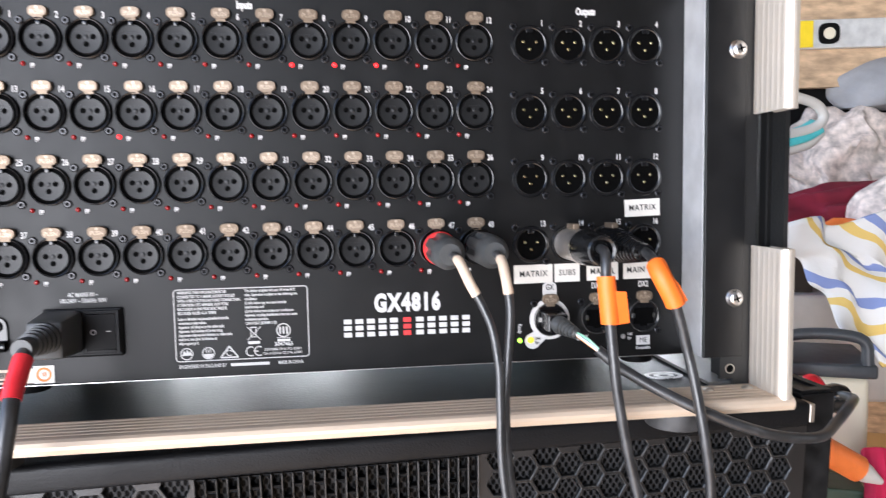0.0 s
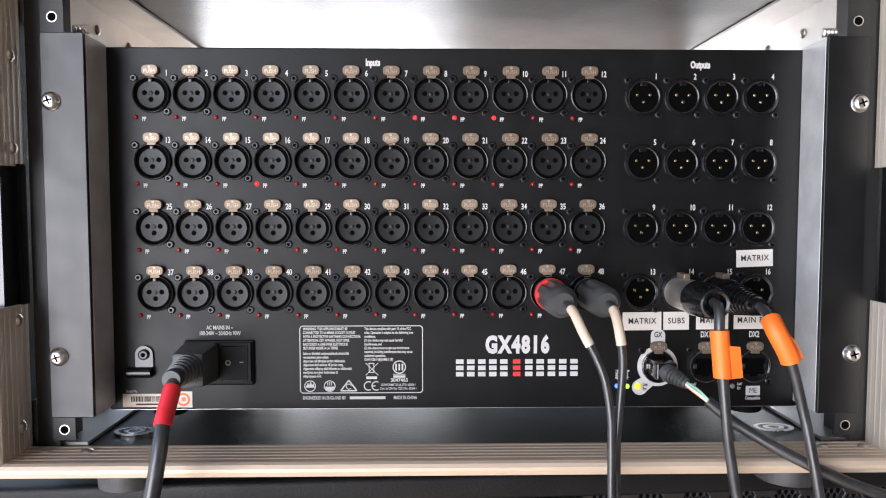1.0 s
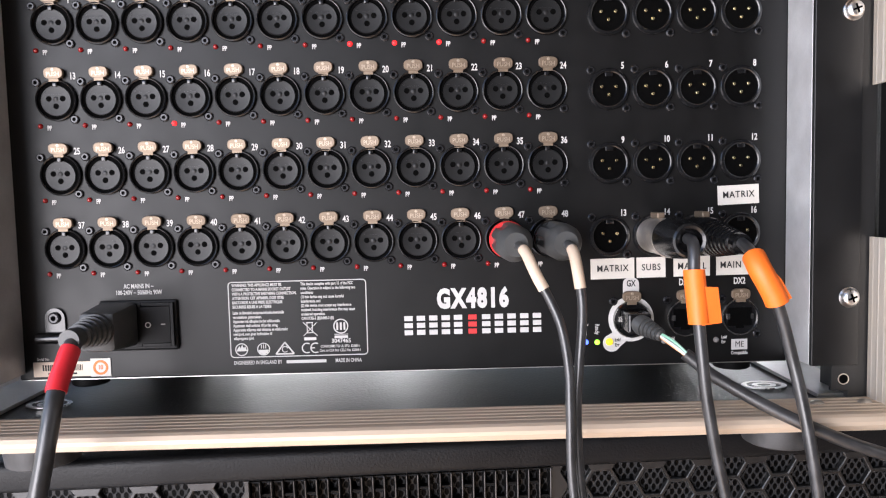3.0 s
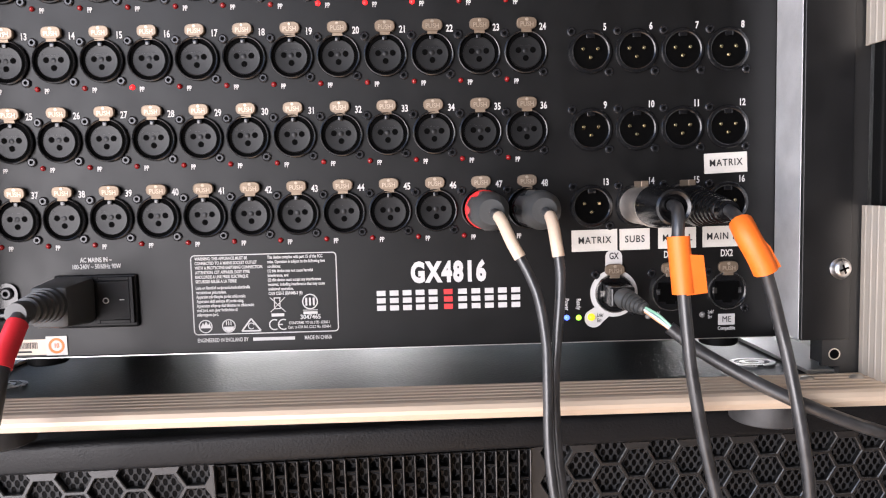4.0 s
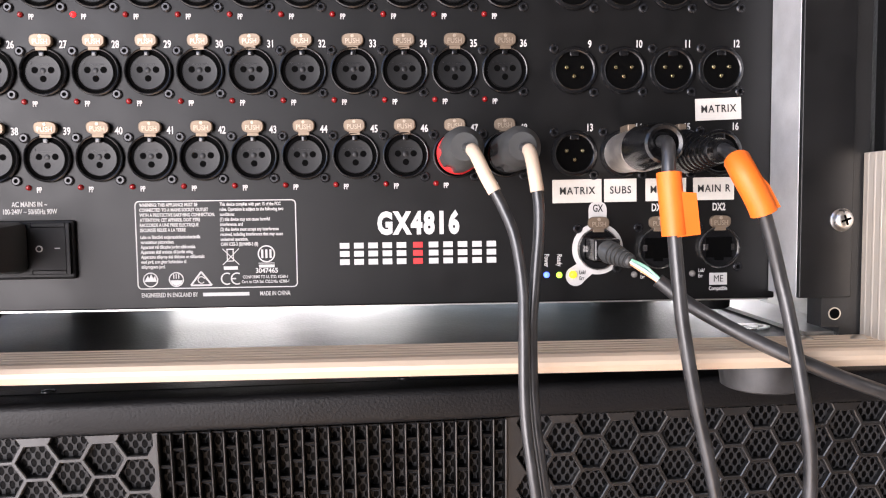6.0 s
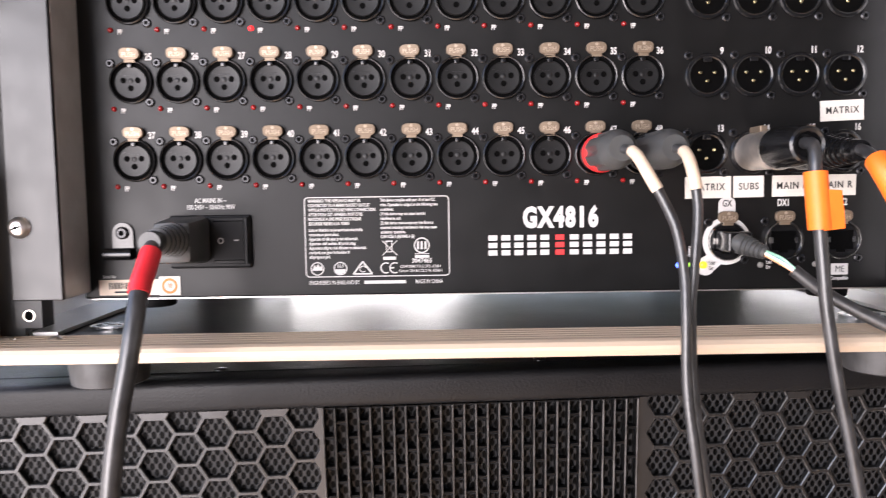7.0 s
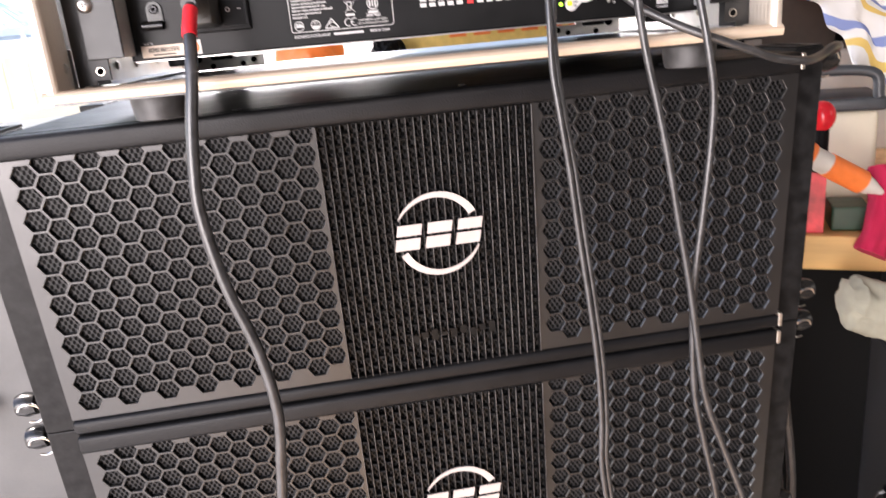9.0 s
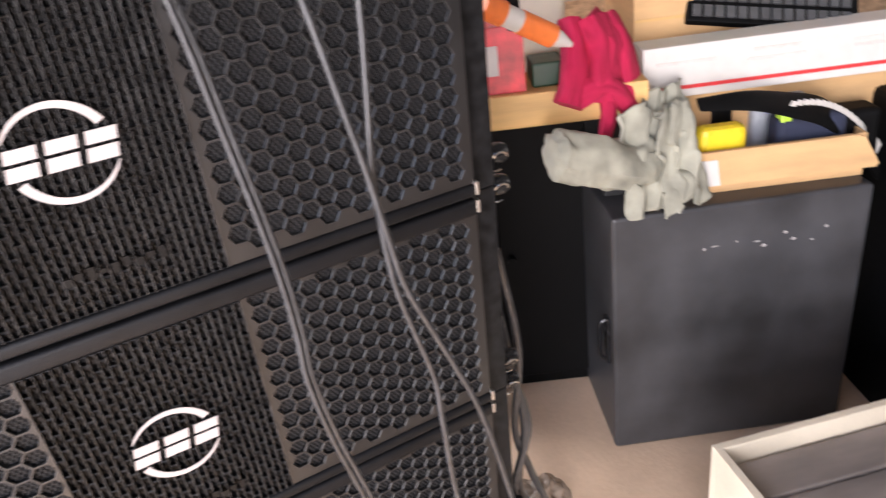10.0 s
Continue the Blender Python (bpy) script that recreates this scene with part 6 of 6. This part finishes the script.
part("body", bm, M_SEALANT, seal, smooth=True)
bm = bmesh.new()
lathe(bm, [(0.130, 0.0145), (0.140, 0.013), (0.165, 0.004), (0.166, 0.001)], AT, AIM, 18)
part("nozzle", bm, M_PAPER, seal, "white nozzle", smooth=True)
carton("brown_carton", (0.870, 0.478, GROUND + 0.5055), 0.52, 0.22, 0.1605, M_CARD, "brown cardboard carton on the cabinet")

# the upper shelf: board, spirit level, steam iron, clothes
shelf = thing("shelf_board", (0.80, 1.00, 0.235), "rough particle board shelf panel", "shelf")
bm = bmesh.new()
box(bm, 0.62, 1.9, 1.02, 1.045, 0.305, 0.70)
part("front_board", bm, M_OSB, shelf)
bm = bmesh.new()
box(bm, 0.62, 1.9, 1.045, 1.50, 0.305, 0.325)
part("deck", bm, M_OSB, shelf)
for x in (0.66, 1.82):
    bm = bmesh.new()
    box(bm, x, x + 0.05, 1.40, 1.45, GROUND, 0.305)
    part("post", bm, M_BENCH, shelf)
turned(shelf, -12)
lev = thing("spirit_level", (0.90, 0.975, 0.400), "pale aluminium spirit level with a yellow end", "spirit level")
bm = bmesh.new()
box(bm, 0.80, 1.40, 0.970, 0.992, 0.382, 0.440, 0.002)
part("beam", bm, M_PALEALU, lev)
bm = bmesh.new()
box(bm, 0.880, 0.957, 0.9675, 0.970, 0.384, 0.438, 0.001)
part("yellow_plate", bm, M_YELLOW, lev)
bm = bmesh.new()
outline(bm, [(0.988 + 0.021 * math.copysign(abs(math.cos(a)) ** 0.6, math.cos(a)), 0.411 + 0.021 * math.copysign(abs(math.sin(a)) ** 0.6, math.sin(a))) for a in np.linspace(0, 2 * math.pi, 20, endpoint=False)], 0.9665, 0.970)
part("vial_housing", bm, M_RUBBER, lev, "black vial housing")
bm = bmesh.new()
outline(bm, [(0.988 + 0.012 * math.cos(a), 0.411 + 0.012 * math.sin(a)) for a in np.linspace(0, 2 * math.pi, 16, endpoint=False)], 0.9655, 0.9665)
part("vial", bm, M_TUB, lev)
turned(lev, -12)
lev.location.y += 0.012
lev.location.x += 0.010
# black panel put behind the clothes where the shelf board casts its shade
quick("dark_backboard", (0.55, 1.10, -0.10), 1.0, 0.03, 0.43, M_RUBBER, "black panel standing in for the shade below the shelf", "board", 0.001, -12)
quick("dark_box", (0.745, 0.86, -0.18), 0.14, 0.12, 0.235, M_DARKBROWN, "dark brown box on the bench", "box", 0.002, -12)
iron = thing("steam_iron", (0.86, 0.84, 0.20), "white and turquoise steam iron lying on the dark box", "iron")
bm = bmesh.new()
tube(bm, [(0.80, 0.84, 0.175), (0.86, 0.84, 0.170), (0.93, 0.84, 0.185), (0.955, 0.84, 0.210), (0.935, 0.84, 0.240), (0.88, 0.84, 0.258), (0.83, 0.84, 0.272)], 0.012, 12, 6)
part("handle", bm, M_PAPER, iron, "white plastic handle", smooth=True)
bm = bmesh.new()
tube(bm, [(0.79, 0.85, 0.160), (0.85, 0.85, 0.158), (0.91, 0.85, 0.172), (0.945, 0.85, 0.190)], 0.024, 14, 6, flat=0.6)
part("tank", bm, M_TURQUOISE, iron, "turquoise water tank", smooth=True)
bm = bmesh.new()
tube(bm, [(0.78, 0.85, 0.135), (0.85, 0.85, 0.132), (0.92, 0.85, 0.148), (0.955, 0.85, 0.178)], 0.013, 12, 6)
part("sole", bm, M_PAPER, iron, smooth=True)
iron.scale = (0.8, 0.8, 0.8)
iron.location += Vector((-0.035, 0.0, 0.022))
quick("laundry_crate", (0.72, 0.83, -0.30), 0.75, 0.5, 0.20, M_PAPER, "white crate under the clothes", "crate", 0.006, -15)
cloth("dark_red_shirt", (1.00, 0.82, 0.030), (0.21, 0.10, 0.075), 3.0, M_MAROON, "crumpled dark red shirt in the heap", "clothes", folds=2.4, depth=0.4)
cloth("white_cloth", (0.985, 0.70, 0.030), (0.125, 0.08, 0.085), 7.0, M_FLORAL, "crumpled white patterned cloth in the heap", "clothes", folds=1.8, depth=0.25)
cloth("orange_cloth", (0.86, 0.70, 0.000), (0.06, 0.05, 0.04), 4.0, M_SEALANT, "orange cloth showing in the heap", "clothes", folds=2.5, depth=0.4)
cloth("floral_blouse", (1.05, 1.00, 0.145), (0.14, 0.10, 0.13), 8.0, M_FLORAL, "pale flowered blouse on the heap", "clothes", folds=2.6, depth=0.35)
cloth("grey_jumper", (1.22, 0.98, 0.300), (0.20, 0.12, 0.085), 9.0, M_GREYCLOTH, "folded grey jumper on top of the heap", "clothes", folds=1.6, depth=0.2)
quick("green_booklet", (1.085, 0.80, 0.075), 0.16, 0.02, 0.105, M_GREEN, "green and white booklet standing in the heap", "booklet", 0.001, -18)
sheet("striped_sheet", ((0.675, 0.62, 0.045), (1.08, 0.62, 0.075), (1.08, 0.545, -0.21), (0.795, 0.545, -0.172)), M_STRIPES, "white sheet with yellow and blue stripes, hanging from the heap", 6.0, 2.0)

# open carton on the floor with a dark slab in it
carton("floor_carton", (0.560, -0.322, GROUND), 0.46, 0.38, 0.285, M_CREAMCARD, "cream open carton on the floor", turn=-14, wall=0.012)
for k in range(5):
    bm = bmesh.new()
    box(bm, 0.575, 0.99, -0.307 + k * 0.070, -0.307 + k * 0.070 + 0.0675, GROUND + 0.012, GROUND + 0.254 - 0.004 * (k % 2), 0.002)
    turned(solo("dark_board", bm, M_SLATE, (0.560, -0.322, GROUND + 0.012), "grey-brown weathered board packed in the carton", "board", "boards in the carton"), -14)

# scraps on the floor beside the stack
cloth("plastic_bag", (0.505, 0.290, GROUND + 0.030), (0.05, 0.045, 0.055), 11.0, M_BAG, "crumpled clear plastic bag on the floor", "bag", folds=2.0, depth=0.4)

# loose black cables running down beside the stack
for k, dx in enumerate((0.0, 0.014, -0.006)):
    bm = bmesh.new()
    tube(bm, [(0.352 + dx, 0.10, -0.40), (0.374 + dx, 0.11, -0.55), (0.392 - dx, 0.12, -0.68), (0.376 + 2 * dx, 0.12 + dx, -0.78), (0.410 + dx, 0.13, -0.88), (0.384 - dx, 0.14, -0.98), (0.425 + dx, 0.18, GROUND + 0.006 + 0.008 * k), (0.50 + 2 * dx, 0.24 + 3 * dx, GROUND + 0.006)], 0.005, 8, 6)
    solo("loose_cable", bm, M_CORD, (0.42 + dx, 0.18, GROUND), "loose black cable hanging down beside the stack", "cable", "loose cables", smooth=True)

# a second black case at the other side of the stack
road = thing("road_case", (-0.80, 0.20, GROUND), "large grey-black road case with latches, beside the stack", "flight case")
bm = bmesh.new()
box(bm, -0.98, -0.425, 0.12, 0.62, GROUND, -0.075, 0.008)
part("body", bm, M_ROADCASE, road)
for z in (-0.33, -0.62):
    bm = bmesh.new()
    lathe(bm, [(0, 0.016), (0.006, 0.016), (0.010, 0.010), (0.018, 0.009)], (-0.50, 0.12, z), (0, -1, 0), 16)
    box(bm, -0.525, -0.475, 0.098, 0.106, z - 0.006, z + 0.006, 0.002)
    part("latch", bm, M_STEEL, road, "bright twist latch", smooth=True)
bm = bmesh.new()
lathe(bm, [(0, 0.006), (0.003, 0.005)], (-0.468, 0.12, -0.155), (0, -1, 0), 12)
part("screw", bm, M_SCREWBLK, road)
turned(road, 6)
bm = bmesh.new()
tube(bm, [(-0.46, 0.09, -0.17), (-0.43, 0.085, -0.175), (-0.415, 0.085, -0.20), (-0.425, 0.085, -0.225), (-0.47, 0.085, -0.23), (-0.50, 0.085, -0.27), (-0.49, 0.09, -0.36), (-0.46, 0.09, -0.43)], 0.0012, 6, 8)
solo("thin_wire", bm, M_PAPER, (-0.46, 0.09, -0.3), "thin pale wire loop hanging on the road case", "wire", smooth=True)

# table behind, seen through the gap below the box
tab = thing("side_table", (0.0, 1.2, GROUND), "pale table behind the stack", "table")
bm = bmesh.new()
box(bm, -0.75, 0.50, 0.95, 1.45, -0.105, -0.075, 0.003)
part("tabletop", bm, M_TUB, tab)
for x in (-0.70, 0.42):
    for y in (1.0, 1.37):
        bm = bmesh.new()
        box(bm, x, x + 0.04, y, y + 0.04, GROUND, -0.105)
        part("leg", bm, M_PALEALU, tab)
cloth("orange_bag", (-0.155, 1.05, -0.035), (0.070, 0.06, 0.075), 6.0, M_SEALANT, "bright orange bag on the table", "bag", folds=2.0, depth=0.25)
game = thing("game_box", (0.24, 1.06, -0.075), "yellow and red printed box on the table", "box")
bm = bmesh.new()
box(bm, 0.02, 0.48, 1.03, 1.25, -0.075, 0.045, 0.002)
part("body", bm, M_YELLOWBOX, game)
for k in range(6):
    bm = bmesh.new()
    x = 0.14 + k * 0.052
    outline(bm, [(x, -0.015), (x + 0.036, -0.015), (x + 0.042, 0.028), (x + 0.006, 0.028)], 1.0285, 1.030)
    part("printed_block", bm, M_SEALANT, game, "red-orange printed block")
cloth("black_pouch", (0.005, 0.98, -0.045), (0.035, 0.035, 0.05), 12.0, M_RUBBER, "small black pouch on the table", "pouch")

# ---- outside: fence, canopies, house, tree ----
for k in range(16):
    bm = bmesh.new()
    x = -4.6 + k * 0.155
    box(bm, x, x + 0.14, 4.4, 4.425, GROUND - 0.13, GROUND + 1.15 + 0.02 * (k % 3), 0.004)
    solo("fence_board", bm, M_FENCE, (x, 4.4, GROUND - 0.13), "sunlit orange-brown fence board", "fence", "fence boards")
slab("timber_post", (-2.67, -2.58, 4.28, 4.37, GROUND - 0.13, 0.42), M_FENCE, "sunlit orange-brown timber post by the fence", "post", kind="")


def canopy(base, half, height, label):
    """A pitched cloth roof on four thin poles."""
    x, y, z = base
    ob = thing("garden_canopy", (x, y, GROUND - 0.13), label, "canopy", "garden canopies")
    bm = bmesh.new()
    tip = bm.verts.new((x, y, z + height))
    rim = [bm.verts.new((x + sx * half, y + sy * half, z)) for sx, sy in ((-1, -1), (1, -1), (1, 1), (-1, 1))]
    hem = [bm.verts.new((v.co.x, v.co.y, z - 0.05)) for v in rim]
    for k in range(4):
        bm.faces.new((rim[k], rim[(k + 1) % 4], tip))
        bm.faces.new((hem[k], hem[(k + 1) % 4], rim[(k + 1) % 4], rim[k]))
    part("roof", bm, M_TARP, ob, "pale blue cloth roof")
    for sx, sy in ((-1, -1), (1, -1), (1, 1), (-1, 1)):
        bm = bmesh.new()
        px, py = x + sx * half * 0.96, y + sy * half * 0.96
        box(bm, px - 0.012, px + 0.012, py - 0.012, py + 0.012, GROUND - 0.13, z + 0.01)
        part("pole", bm, M_PALEALU, ob)


canopy((-2.72, 5.3, 0.27), 0.40, 0.26, "small pale blue cloth canopy on thin poles in the yard")
canopy((-3.30, 5.0, 0.18), 0.22, 0.16, "small pale blue cloth canopy on thin poles in the yard")
house = thing("garden_house", (-4.9, 7.0, GROUND - 0.13), "pale lilac-grey rendered garden house in the sun", "house")
bm = bmesh.new()
box(bm, -6.4, -3.62, 6.0, 8.0, GROUND - 0.13, 0.72)
part("wall", bm, M_RENDERED, house)
bm = bmesh.new()
outline(bm, [(-6.6, 0.72), (-3.45, 0.72), (-3.75, 0.98), (-6.3, 0.98)], 5.85, 8.15)
part("roof", bm, M_ROOFING, house, "flat-pitched pale roof")
bm = bmesh.new()
box(bm, -4.55, -4.05, 5.985, 6.0, -0.10, 0.40)
part("window", bm, M_DARKBROWN, house, "dark window")
tree = thing("tree", (-4.9, 7.2, GROUND - 0.13), "broad green leafy tree in full sun", "tree")
bm = bmesh.new()
tube(bm, [(-4.9, 7.2, GROUND - 0.13), (-4.85, 7.22, 0.2), (-4.95, 7.2, 1.6), (-4.8, 7.15, 3.1)], 0.14, 10, 6, radii=lambda f: 0.15 - 0.09 * f)
for a in range(7):
    c, s = math.cos(a * 0.9), math.sin(a * 0.9)
    tube(bm, [(-4.9, 7.2, 0.8 + 0.2 * a), (-4.9 + 0.6 * c, 7.2 + 0.6 * s, 1.4 + 0.25 * a), (-4.9 + 1.3 * c, 7.2 + 1.2 * s, 1.7 + 0.3 * a)], 0.05, 7, 5, radii=lambda f: 0.055 - 0.04 * f)
part("trunk", bm, M_BARK, tree, smooth=True)
random.seed(21)
verts, faces = [], []
for k in range(15000):
    g = random.randrange(34)
    rnd = random.Random(g)
    cx, cy, cz = rnd.uniform(-1.7, 1.7), rnd.uniform(-1.4, 1.4), rnd.uniform(-0.9, 1.6)
    p = Vector((-4.9 + cx, 7.2 + cy, 2.40 + cz)) + Vector((random.gauss(0, 0.30), random.gauss(0, 0.30), random.gauss(0, 0.24)))
    u = Vector((random.uniform(-1, 1), random.uniform(-1, 1), random.uniform(-1, 1))).normalized()
    w = u.orthogonal().normalized()
    r = random.uniform(0.035, 0.065)
    i = len(verts)
    verts += [p - u * r, p + w * r * 0.45, p + u * r, p - w * r * 0.45]
    faces.append((i, i + 1, i + 2, i + 3))
me = bpy.data.meshes.new("crown")
me.from_pydata([v + Vector((0, 0, DATUM)) - tree.location for v in verts], [], faces)
me.materials.append(M_LEAF)
crown = new("crown", me)
crown.parent = tree
tagged(crown, "loose crown of small green leaves")
